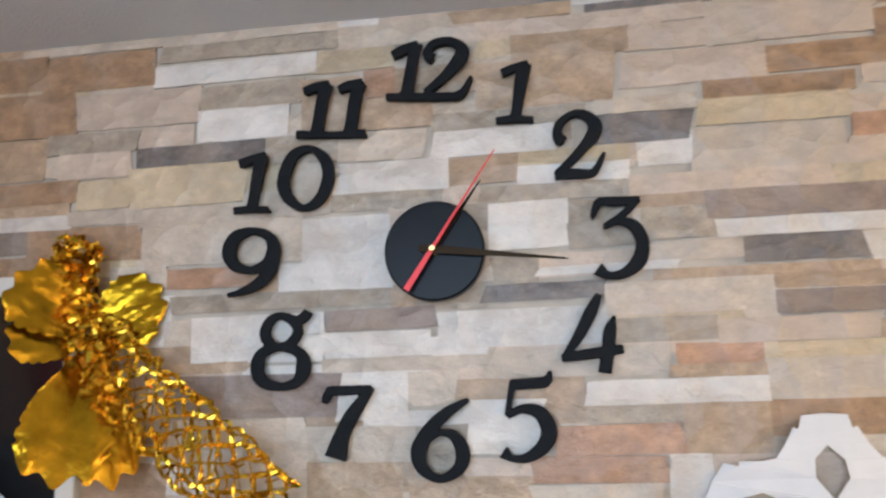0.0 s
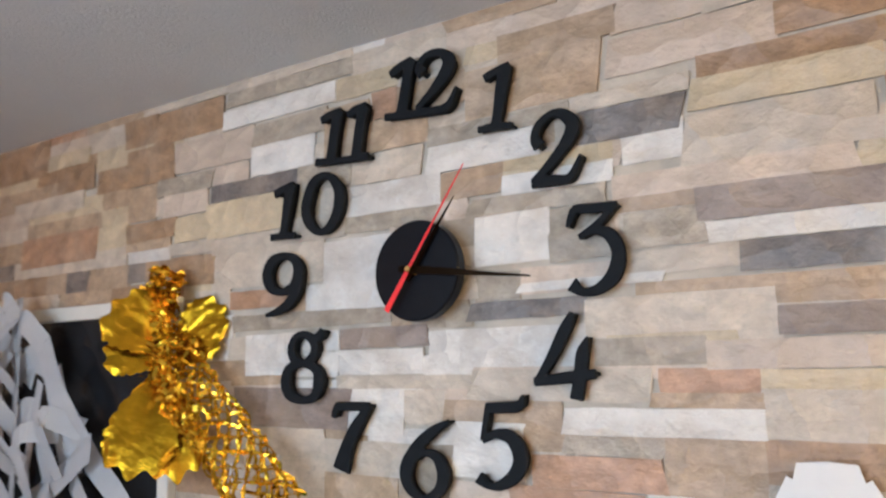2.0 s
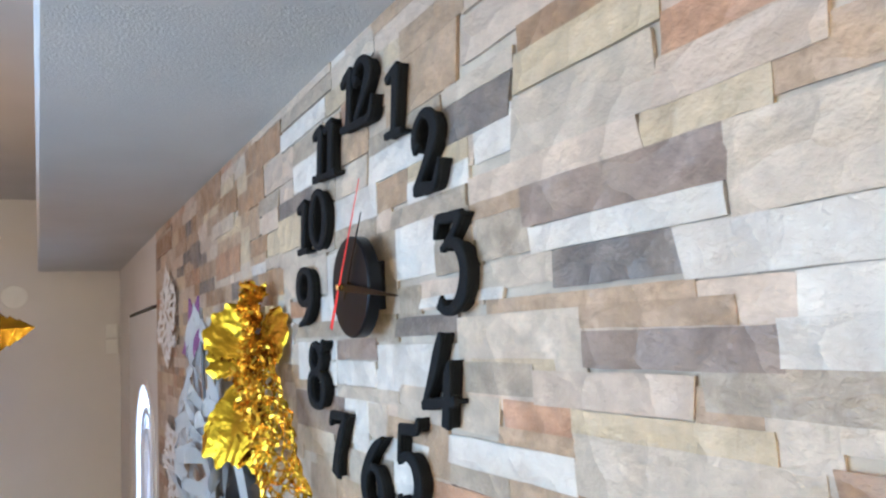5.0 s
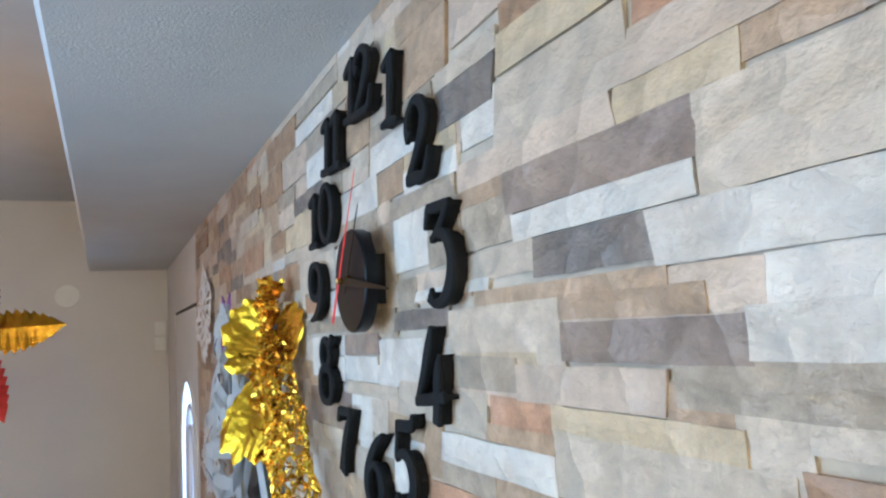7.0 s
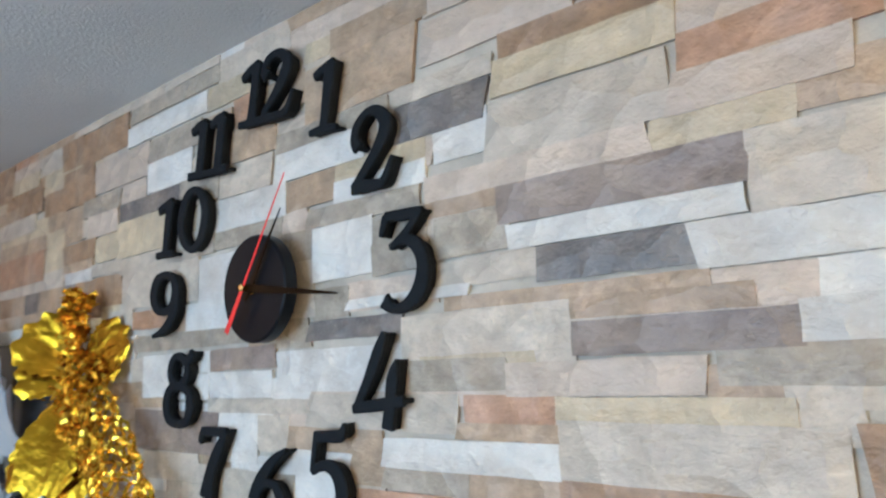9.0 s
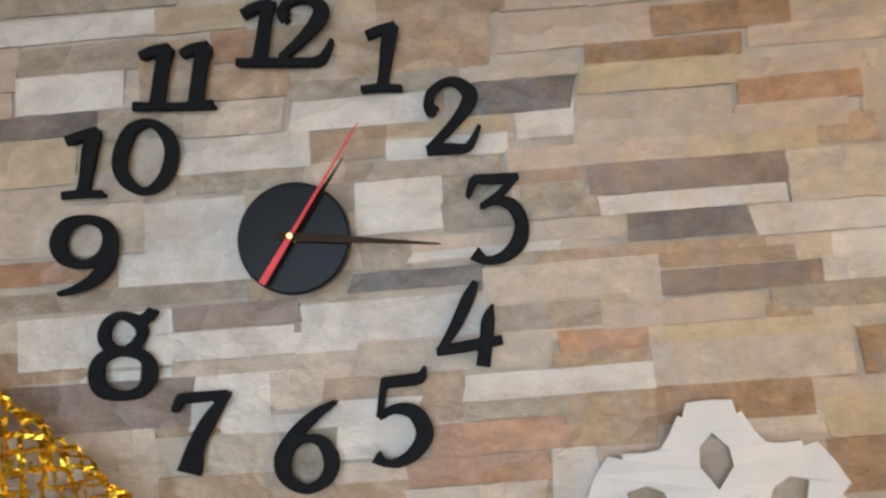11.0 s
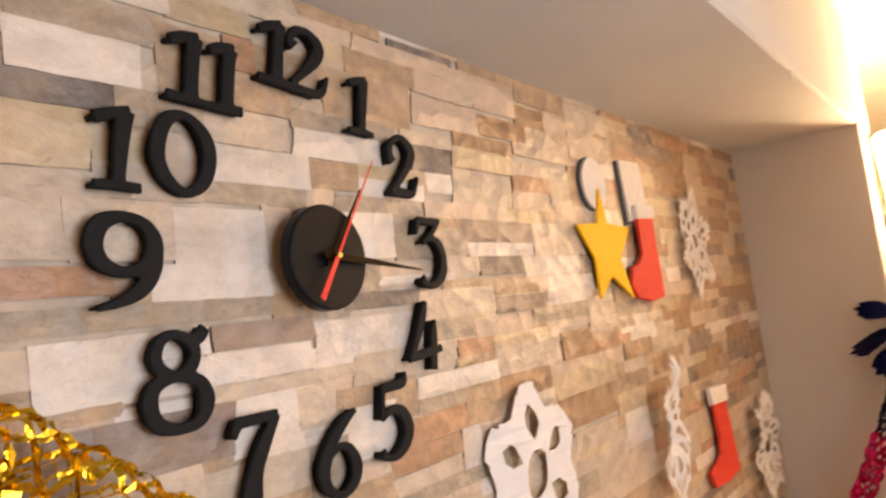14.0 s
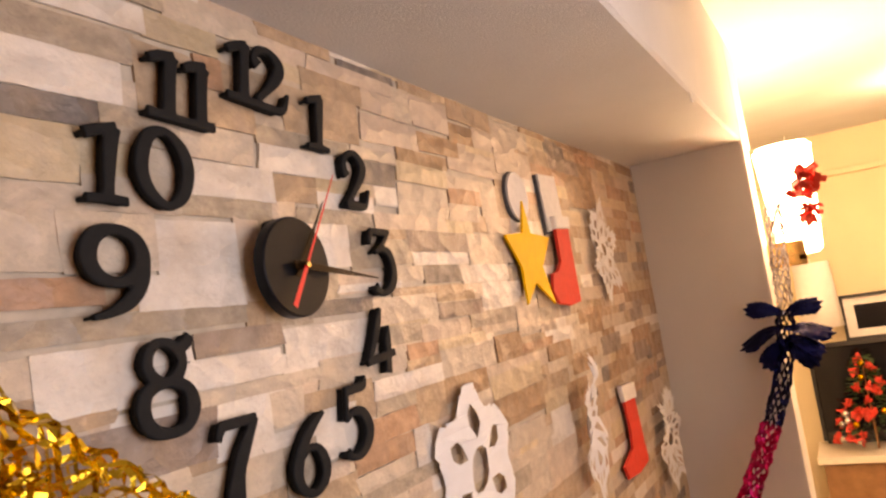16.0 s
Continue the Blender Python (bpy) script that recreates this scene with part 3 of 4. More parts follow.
cutout("foam_star", [(-1.35, 2.05), (-1.28, 2.015), (-1.205, 2.05), (-1.195, 1.96), (-1.145, 1.885), (-1.235, 1.875), (-1.285, 1.815), (-1.345, 1.88), (-1.475, 1.895), (-1.365, 1.965)], PURPLE, "purple foam star stuck on the stone wall", "star decoration")
cutout("white_oval_card", [(0.858 + 0.058 * math.cos(k * math.pi / 12), 2.138 + 0.056 * math.sin(k * math.pi / 12)) for k in range(24)], WHITE, "white oval card on a dark backing", "card", -0.009, -0.014)
cutout("oval_backing", [(0.851 + 0.060 * math.cos(k * math.pi / 12), 2.137 + 0.058 * math.sin(k * math.pi / 12)) for k in range(24)], BOARD, "dark oval foam backing under a white card", "card", 0.004, -0.009)
cutout("yellow_star", [(0.862, 2.125), (0.880, 2.052), (1.000, 2.045), (0.925, 1.973), (0.972, 1.885), (0.868, 1.938), (0.800, 1.893), (0.797, 1.976), (0.732, 2.045), (0.832, 2.052)], YELLOW, "bright yellow foam star with five points", "star decoration", -0.0145, -0.020)
cutout("white_card", [(1.010, 2.204), (1.130, 2.208), (1.150, 2.075), (1.025, 2.06)], WHITE, "white upright card on a dark backing", "card", -0.009, -0.014)
cutout("card_backing", [(1.000, 2.202), (1.122, 2.206), (1.142, 2.072), (1.012, 2.052)], BOARD, "dark foam backing under a white card", "card", 0.004, -0.009)


def stocking(outline, cuff, label):
    root = thing("christmas_stocking", (sum(p[0] for p in outline) / len(outline), 0, min(p[1] for p in outline)), label, "stocking", "christmas stockings")
    bm = plate(bmesh.new(), outline, -0.0145, -0.023, 0.002)
    under(root, part("sock", bm, RED, root))
    bm = plate(bmesh.new(), cuff, -0.0125, -0.027, 0.004)
    under(root, part("cuff", bm, WHITE, root, "fluffy white cuff"))
    return root


stocking([(1.050, 2.077), (1.148, 2.080), (1.150, 1.985), (1.155, 1.880), (1.075, 1.874), (0.992, 1.884), (0.962, 1.915), (0.980, 1.955), (1.020, 1.962), (1.052, 1.985)],
         [(1.043, 2.098), (1.155, 2.102), (1.153, 2.070), (1.046, 2.066)], "red felt stocking with a thin white cuff")
stocking([(1.385, 1.585), (1.495, 1.580), (1.520, 1.450), (1.535, 1.385), (1.430, 1.375), (1.310, 1.386), (1.285, 1.425), (1.390, 1.452), (1.400, 1.50)],
         [(1.368, 1.628), (1.505, 1.620), (1.510, 1.575), (1.378, 1.582)], "red felt stocking with a fluffy white cuff")

# framed black picture
frame_root = thing("picture_frame", (-0.75, 0, 1.30), "black glazed picture in a cream painted frame", "picture")
fx0, fx1, fz0, fz1, fw = -1.03, -0.468, 1.28, 1.985, 0.026
for lo, hi in (((fx0, -0.020, fz0), (fx0 + fw, 0.006, fz1)), ((fx1 - fw, -0.020, fz0), (fx1, 0.006, fz1)), ((fx0 + fw, -0.020, fz1 - fw), (fx1 - fw, 0.006, fz1)), ((fx0 + fw, -0.020, fz0), (fx1 - fw, 0.006, fz0 + fw))):
    under(frame_root, part("frame_rail", boxes((lo, hi), bevel=0.003), FRAME, frame_root))
under(frame_root, part("picture", boxes(((fx0 + fw, -0.010, fz0 + fw), (fx1 - fw, 0.004, fz1 - fw))), PICTURE, frame_root, "black glossy picture"))

# large paper web hanging over the picture
def paper_web(at, r):
    """A big cut-paper web: broad strips that loop outward and curl off the wall."""
    rnd = random.Random(8)
    root = thing("paper_web", at, "large white cut-paper web hanging over a black picture", "paper decoration")

    def band(points, w):
        bm = bmesh.new()
        line = smooth_line(points, 6)
        prev = None
        lean = rnd.uniform(-0.15, 0.35)
        for i, q in enumerate(line):
            a, b = line[max(i - 1, 0)], line[min(i + 1, len(line) - 1)]
            d = b - a
            d[1] = 0
            d /= np.linalg.norm(d) + 1e-9
            s = np.array((-d[2], lean, d[0])) * w / 2
            cur = [bm.verts.new(q + s * e) for e in (-1, 1)]
            if prev:
                bm.faces.new((prev[0], prev[1], cur[1], cur[0]))
            prev = cur
        bmesh.ops.solidify(bm, geom=bm.faces[:], thickness=0.0006)
        part("paper_strip", bm, PAPER, root)

    P = lambda a, k, y: (r * k * math.cos(a) * (1 - 0.72 * k * max(0.0, math.sin(a))), y, r * k * math.sin(a))
    for k in range(6):
        a = radians(80) + k * math.pi / 3
        low = math.sin(a) < 0.3
        band([P(a, 0.05, -0.03), P(a, 0.5, -0.045), P(a, 1.08, -0.035 + rnd.uniform(-0.02, 0.01))], 0.050)
        for q0, q1, w in ((0.40, 0.62, 0.046), (0.66, 0.92, 0.050), (0.90, 1.08, 0.042), (0.22, 0.34, 0.036)):
            y = rnd.uniform(-0.065, -0.03)
            far = P(a + math.pi / 6 + rnd.uniform(-0.08, 0.08), q1, y)
            bow = P(a + math.pi / 12, (q0 + q1) / 2 + 0.05, y - 0.012)
            band([P(a, q0, -0.032), bow, far], w)
            bow = P(a + math.pi / 4, (q0 + q1) / 2 + 0.05, y - 0.010)
            band([far, bow, P(a + math.pi / 3, q0, -0.034)], w)
        band([P(a + math.pi / 6, 0.32, -0.04), P(a + math.pi / 6, 0.85, -0.05)], 0.034)
        for e in ((-1, 1) if low else (1,)):
            band([P(a, 0.62, -0.05), P(a + 0.30 * e, 0.80, -0.075), P(a + 0.1 * e, 1.0, -0.04)], 0.036)
            band([P(a, 0.30, -0.05), P(a + 0.45 * e, 0.55, -0.080), P(a + 0.2 * e, 0.8, -0.05)], 0.034)
    return root


paper_web((-0.87, -0.014, 1.615), 0.365)


# ---- foil garlands ----
def net_tube(name, path, radius, material, parent, label, turns=26, around=9, w=0.0055, seed=0):
    """A drawn-out foil net: crossing zigzag ribbons round a tube that follows the path."""
    rnd = random.Random(seed)
    line = [Vector(q) for q in smooth_line(path, 8)]
    seg = [0.0]
    for a, b in zip(line, line[1:]):
        seg.append(seg[-1] + (b - a).length)

    def at(u):
        s = u * seg[-1]
        for i in range(len(line) - 1):
            if s <= seg[i + 1]:
                t = (s - seg[i]) / (seg[i + 1] - seg[i])
                return line[i].lerp(line[i + 1], t), (line[i + 1] - line[i]).normalized()
        return line[-1], (line[-1] - line[-2]).normalized()

    bm = bmesh.new()
    grid = []
    for i in range(turns + 1):
        c, d = at(i / turns)
        u = d.cross(Vector((0, 1, 0))).normalized()
        v = d.cross(u)
        row = []
        for k in range(around):
            a = 2 * math.pi * (k + 0.5 * (i % 2)) / around + rnd.uniform(-0.12, 0.12)
            rr = radius * rnd.uniform(0.82, 1.1)
            row.append((c + (u * math.cos(a) + v * math.sin(a) * 0.62) * rr, (u * math.cos(a) + v * math.sin(a)), d))
        grid.append(row)
    for i in range(turns):
        for k in range(around):
            j = (k + (i % 2)) % around
            p, n0, d0 = grid[i][k]
            for q, n1, d1 in (grid[i + 1][j], grid[i + 1][(j - 1) % around]):
                mid = (p + q) / 2 + (n0 + n1) * rnd.uniform(-0.002, 0.003)
                tw = rnd.uniform(-0.9, 0.9)
                side = (n0 * math.cos(tw) + (q - p).normalized().cross(n0) * math.sin(tw)).normalized() * w / 2
                a = [bm.verts.new(p - side), bm.verts.new(p + side)]
                tw += rnd.uniform(-1.2, 1.2)
                side2 = (n1 * math.cos(tw) + (q - p).normalized().cross(n1) * math.sin(tw)).normalized() * w / 2
                b = [bm.verts.new(mid - side2), bm.verts.new(mid + side2)]
                c = [bm.verts.new(q - side), bm.verts.new(q + side)]
                bm.faces.new((a[0], a[1], b[1], b[0]))
                bm.faces.new((b[0], b[1], c[1], c[0]))
    return under(parent, part(name, bm, material, parent, label))


def foil_leaf(bm, base, tip, normal, width, lobes=3, droop=0.01, seed=0):
    """A stamped foil leaf: scalloped end, folded rib, pressed veins and creases."""
    rnd = random.Random(seed)
    base, tip, nrm = Vector(base), Vector(tip), Vector(normal).normalized()
    d = tip - base
    s = d.cross(nrm).normalized()
    n, m = 16, 12
    rows = []
    for i in range(n + 1):
        t = i / n
        half = width / 2 * (0.20 + 0.80 * math.sin(min(1.0, t * 1.2) * math.pi / 2))
        half *= 1 + 0.06 * math.cos(i * 2.1 + seed)
        row = []
        for k in range(-m, m + 1):
            e = k / m
            reach = t * (1 - 0.20 * e * e) + (0.045 * t ** 6) * math.cos(e * math.pi * lobes)
            crease = 0.022 * width * (abs((e * 3) % 1 - 0.5)) * t
            p = base + d * reach + s * half * e + nrm * (0.07 * width * abs(e) + crease - droop * t * t * 1.6 + rnd.uniform(-0.0007, 0.0007))
            row.append(bm.verts.new(p))
        rows.append(row)
    for a, b in zip(rows, rows[1:]):
        for k in range(2 * m):
            bm.faces.new((a[k], a[k + 1], b[k + 1], b[k]))


def foil_clump(bm, c, r, count, size, rnd, flat=0.7):
    """Loose glitter scraps of foil."""
    for _ in range(count):
        v = Vector((rnd.gauss(0, 1), rnd.gauss(0, 1) * flat, rnd.gauss(0, 1)))
        v = v.normalized() * r * rnd.uniform(0.4, 1.0)
        p = Vector(c) + v
        a = Vector((rnd.gauss(0, 1), rnd.gauss(0, 1), rnd.gauss(0, 1))).normalized()
        b = a.cross(Vector((rnd.gauss(0, 1), rnd.gauss(0, 1), rnd.gauss(0, 1)))).normalized()
        s, l = size * rnd.uniform(0.5, 1.0), size * rnd.uniform(0.8, 2.2)
        bm.faces.new([bm.verts.new(q) for q in (p - a * l - b * s, p + a * l - b * s, p + a * l + b * s, p - a * l + b * s)])


gold = thing("gold_garland", (-0.48, -0.03, 2.02), "gold foil flower garland with a netted tail", "garland")
rnd = random.Random(3)
bm = bmesh.new()
for k in range(10):
    a = 2 * math.pi * k / 10
    c = (-0.474 + 0.026 * math.cos(a), -0.042 + 0.010 * math.sin(3 * a), 1.992 + 0.028 * math.sin(a))
    foil_clump(bm, c, 0.014, 26, 0.0048, rnd)
under(gold, part("top_bow", bm, GOLD, gold, "crumpled gold foil bow"))
for base, tip, nrm, w, sd in (((-0.45, -0.045, 1.90), (-0.492, -0.112, 1.975), (0.75, -0.6, 0.2), 0.105, 1), ((-0.45, -0.045, 1.885), (-0.492, -0.125, 1.905), (0.7, -0.7, 0.3), 0.075, 5),
                              ((-0.44, -0.035, 1.90), (-0.362, -0.022, 1.965), (0.35, -1, 0.2), 0.085, 2), ((-0.44, -0.035, 1.885), (-0.357, -0.03, 1.925), (0.5, -1, 0.3), 0.06, 6)):
    bm = bmesh.new()
    foil_leaf(bm, base, tip, nrm, w, seed=sd)
    under(gold, part("foil_petal", bm, GOLD2, gold, smooth=True))
for tip, nrm, w, sd in (((-0.418, -0.128, 1.722), (0.55, -0.75, 0.1), 0.105, 3), ((-0.375, -0.075, 1.712), (0.7, -0.6, 0), 0.085, 4), ((-0.455, -0.115, 1.745), (0.3, -0.9, 0), 0.075, 9)):
    bm = bmesh.new()
    foil_leaf(bm, (-0.442, -0.05, 1.868), tip, nrm, w, seed=sd)
    under(gold, part("foil_bell_leaf", bm, GOLD2, gold, smooth=True))
bm = bmesh.new()
for k in range(7):
    foil_clump(bm, (-0.470 + 0.007 * k, -0.05, 1.985 - 0.019 * k), 0.026, 60, 0.0042, rnd)
for k in range(3):
    foil_clump(bm, (-0.425 + 0.018 * k, -0.07, 1.87 - 0.028 * k), 0.026, 34, 0.0042, rnd)
for k in range(16):
    foil_clump(bm, (-0.42 + 0.0155 * k, -0.075, 1.872 - 0.0125 * k), 0.036, 7, 0.0040, rnd)
under(gold, part("foil_tassel", bm, GOLD, gold, "glittering gold foil scraps"))
net_tube("foil_net", [(-0.445, -0.04, 1.895), (-0.40, -0.05, 1.85), (-0.32, -0.055, 1.785), (-0.245, -0.062, 1.725), (-0.18, -0.065, 1.675)], 0.047, GOLD, gold, "open gold foil netting", 24, 10, 0.0062, 4)
bm = bmesh.new()
foil_clump(bm, (-0.172, -0.065, 1.668), 0.026, 30, 0.006, rnd)
under(gold, part("gold_knot", bm, GOLD, gold))
green = thing("green_tinsel", (-0.13, -0.075, 1.63), "tuft of green foil tinsel at the end of the gold netting", "tinsel")
bm = bmesh.new()
foil_clump(bm, (-0.148, -0.068, 1.648), 0.034, 120, 0.005, rnd)
under(green, part("tinsel", bm, GREEN, green))
net_tube("tinsel_net", [(-0.14, -0.07, 1.64), (-0.05, -0.07, 1.585), (0.08, -0.07, 1.55), (0.22, -0.07, 1.53)], 0.045, GREEN, green, "open green foil netting", 14, 9, 0.007, 5)

blue = thing("blue_garland", (2.2, -0.46, 2.3), "hanging foil net garland in silver, blue and pink", "garland")
net_tube("silver_net", [(2.20, -0.452, 2.10), (2.185, -0.447, 2.0), (2.17, -0.44, 1.86), (2.16, -0.43, 1.72)], 0.040, SILVER, blue, "silver foil netting", 16, 9, 0.007, 1)
net_tube("blue_net", [(2.16, -0.43, 1.74), (2.15, -0.41, 1.62), (2.13, -0.37, 1.48), (2.115, -0.33, 1.38)], 0.042, BLUE, blue, "dark blue foil netting", 16, 9, 0.010, 2)
net_tube("pink_net", [(2.115, -0.33, 1.38), (2.10, -0.28, 1.28), (2.09, -0.22, 1.16), (2.08, -0.15, 1.05)], 0.045, PINK, blue, "magenta foil netting", 16, 9, 0.012, 3)
for k, (dx, dz, z0, w, up) in enumerate(((0.120, 0.045, 1.735, 0.062, 0.5), (-0.115, 0.050, 1.725, 0.066, 0.6), (0.150, -0.030, 1.690, 0.070, 1.3), (-0.135, 0.000, 1.680, 0.072, 1.2),
                                           (0.095, -0.085, 1.650, 0.068, 0.1), (-0.070, -0.085, 1.645, 0.066, 0.2), (-0.100, -0.035, 1.655, 0.060, 0.9))):
    bm = bmesh.new()
    foil_leaf(bm, (2.13, -0.425, z0), (2.10, -0.425 + dx, z0 + dz), (-1, 0.1, up), w, seed=k, droop=0.025)
    under(blue, part("foil_leaf", bm, BLUE, blue, "dark blue foil leaf"))
bm = bmesh.new()
foil_clump(bm, (2.26, -0.565, 2.15), 0.06, 50, 0.016, random.Random(5))
foil_clump(bm, (2.26, -0.565, 2.05), 0.05, 30, 0.013, random.Random(6))
under(blue, part("paper_flower", bm, REDF, blue, "red foil flower lit from behind"))
blue.location.x -= 0.14

# poinsettia hanging near the wall end
flower = thing("foil_poinsettia", (-0.90, -0.53, 1.98), "hanging foil poinsettia with red, magenta and gold leaves", "garland")


def toothed(base, tip, nrm, w, material, seed):
    bm = bmesh.new()
    base, tip, nr = Vector(base), Vector(tip), Vector(nrm).normalized()
    d = tip - base
    s = d.cross(nr).normalized()
    n = 22
    mid = [bm.verts.new(base + d * i / n + nr * 0.006 * math.sin(math.pi * i / n)) for i in range(n + 1)]
    for e in (-1, 1):
        rim = []
        for i in range(n + 1):
            t = i / n
            h = w / 2 * math.sin(math.pi * min(1, 0.08 + 0.92 * t)) ** 0.8 * (1.0 if i % 2 else 0.78)
            rim.append(bm.verts.new(base + d * (t - (0.025 if i % 2 else 0.0)) + s * h * e - nr * 0.012 * math.sin(math.pi * t)))
        for i in range(n):
            bm.faces.new((mid[i], mid[i + 1], rim[i + 1], rim[i]))
    bmesh.ops.solidify(bm, geom=bm.faces[:], thickness=0.0004)
    under(flower, part("foil_leaf", bm, material, flower))


O = (-0.92, -0.575, 1.965)
toothed(O, (-0.90, -0.388, 1.975), (1, 0.1, 0.4), 0.105, GOLD2, 1)
toothed(O, (-0.88, -0.50, 1.78), (1, 0.2, 0.1), 0.085, REDF, 2)
toothed(O, (-0.90, -0.52, 2.09), (1, 0.2, -0.1), 0.075, PINK, 3)
toothed(O, (-0.90, -0.72, 1.86), (1, -0.2, 0.1), 0.085, REDF, 4)
toothed(O, (-0.90, -0.75, 2.02), (1, -0.2, 0.1), 0.085, GOLD2, 5)
bm = boxes(((-0.9215, -0.5765, 1.96), (-0.9185, -0.5735, 2.77)))
under(flower, part("string", bm, SWITCH, flower, "thin hanging string"))

# ---- fittings on the far wall ----
plate_root = disc(bmesh.new(), (0, 0), 0.062, 0.0, -0.012, 40, 0.004)
ob = link("junction_cover", plate_root, SWITCH)
ob.matrix_world = pose(-3.6, -0.505, 2.205, 0, 0, 90)
tagged(ob, "round white junction box cover on the wall", "junction cover")
sw = thing("light_switch", (-3.6, -0.045, 1.89), "two small white plastic wall switches one above the other", "switch")
for z in (1.925, 2.010):
    under(sw, part("switch_plate", boxes(((-3.601, -0.075, z - 0.037), (-3.575, -0.015, z + 0.037)), bevel=0.004), SWITCH, sw))

hook = bmesh.new()
stroke(hook, [(0.0, 0.012, 0.004), (0.0, -0.004, 0.004), (0.006, -0.012, 0.004), (0.013, -0.006, 0.004)], 0.002, -0.002, 3, 0.0008)
ob = link("cup_hook", hook, SWITCH)
ob.location = (1.10, -0.385, 2.312)
tagged(ob, "small white hook screwed into the beam edge", "hook")

# ---- lamps ----
cl = thing("ceiling_lamp", (3.6, -1.2, 2.7), "round lit ceiling lamp with a warm glass shade", "lamp")
bm = bmesh.new()
bmesh.ops.create_uvsphere(bm, u_segments=24, v_segments=12, radius=0.11, matrix=pose(3.6, -1.2, 2.59) @ Matrix.Diagonal((1, 1, 0.6, 1)))
under(cl, part("shade", bm, BULB, cl, "glowing glass shade", smooth=True)).visible_shadow = False
bm = bmesh.new()
bmesh.ops.create_cone(bm, cap_ends=True, segments=24, radius1=0.06, radius2=0.05, depth=0.13, matrix=pose(3.6, -1.2, 2.705))
under(cl, part("canopy", bm, SWITCH, cl))
wl = thing("wall_lamp", (2.32, -0.40, 2.05), "lit wall lamp with a tall frosted shade behind a garland", "lamp")
bm = bmesh.new()
bmesh.ops.create_cone(bm, cap_ends=True, segments=28, radius1=0.075, radius2=0.105, depth=0.42, matrix=pose(2.53, -0.497, 2.13))
bmesh.ops.bevel(bm, geom=bm.edges[:], offset=0.012, segments=2, affect="EDGES")
under(wl, part("shade", bm, BULB, wl, "glowing frosted glass shade", smooth=True)).visible_shadow = False
bm = boxes(((2.34, -0.52, 1.895), (2.55, -0.49, 1.92)), ((2.34, -0.52, 1.88), (2.37, -0.394, 1.97)), bevel=0.004)
under(wl, part("bracket", bm, BRASS, wl, "brass wall bracket"))

wl.location.x -= 0.09

pl = thing("pendant_lamp", (-1.7, -1.15, 2.77), "lit pendant lamp with a round glass shade", "lamp")
bm = bmesh.new()
bmesh.ops.create_uvsphere(bm, u_segments=24, v_segments=14, radius=0.10, matrix=pose(-1.7, -1.15, 2.22))
under(pl, part("shade", bm, PENDANT, pl, "glowing glass shade", smooth=True)).visible_shadow = False
under(pl, part("cord", boxes(((-1.704, -1.154, 2.31), (-1.696, -1.146, 2.77))), DARK, pl))

# ---- next room ----
cor = structure("cornice", boxes(((4.93, -3.4, 2.42), (5.0, 0.1, 2.46)), bevel=0.008), YELLOW_WALL, "narrow plaster moulding below the ceiling", "trim")
cab = thing("sideboard", (4.75, -0.9, 0), "dark wooden sideboard with a pale edge", "sideboard")
under(cab, part("body", boxes(((4.55, -1.9, 0.0), (4.99, -0.30, 0.62)), bevel=0.006), WOOD, cab))
under(cab, part("top", boxes(((4.52, -1.95, 0.622), (4.99, -0.27, 0.665)), bevel=0.006), FRAME, cab, "pale worktop edge"))
tv = thing("dark_panel", (4.9, -0.9, 0.67), "large dark glossy panel standing on the sideboard", "screen")
under(tv, part("panel", boxes(((4.90, -1.75, 0.667), (4.94, -0.33, 1.30)), bevel=0.006), PICTURE, tv))
for lo, hi in (((4.885, -1.77, 1.30), (4.945, -0.31, 1.325)), ((4.885, -0.33, 0.69), (4.945, -0.31, 1.30)), ((4.885, -1.77, 0.69), (4.945, -1.75, 1.30)), ((4.88, -1.2, 0.666), (4.97, -0.9, 0.69))):
    under(tv, part("bezel", boxes((lo, hi)), DARK, tv))
tree = thing("christmas_tree", (4.72, -0.62, 0.667), "small decorated christmas tree with red bows and baubles", "christmas tree")
rnd = random.Random(12)
bm = bmesh.new()
for k in range(420):
    t = rnd.random()
    r = 0.20 * (1 - t) * math.sqrt(rnd.random()) + 0.01
    a = rnd.uniform(0, 2 * math.pi)
    p = Vector((4.72 + r * math.cos(a) * 0.7, -0.62 + r * math.sin(a), 0.72 + 0.52 * t))
    d = Vector((math.cos(a), math.sin(a), rnd.uniform(-0.4, 0.3))).normalized() * 0.05
    s = d.cross(Vector((rnd.gauss(0, 1), rnd.gauss(0, 1), 1))).normalized() * 0.008
    bm.faces.new([bm.verts.new(q) for q in (p - s, p + s, p + d + s * 0.4, p + d - s * 0.4)])
tagged(under(tree, part("foliage", bm, LEAF, tree)), kind="stuff")
bm = bmesh.new()
bmesh.ops.create_cone(bm, cap_ends=True, segments=10, radius1=0.009, radius2=0.004, depth=0.55, matrix=pose(4.72, -0.62, 0.94))
under(tree, part("trunk", bm, WOOD, tree))
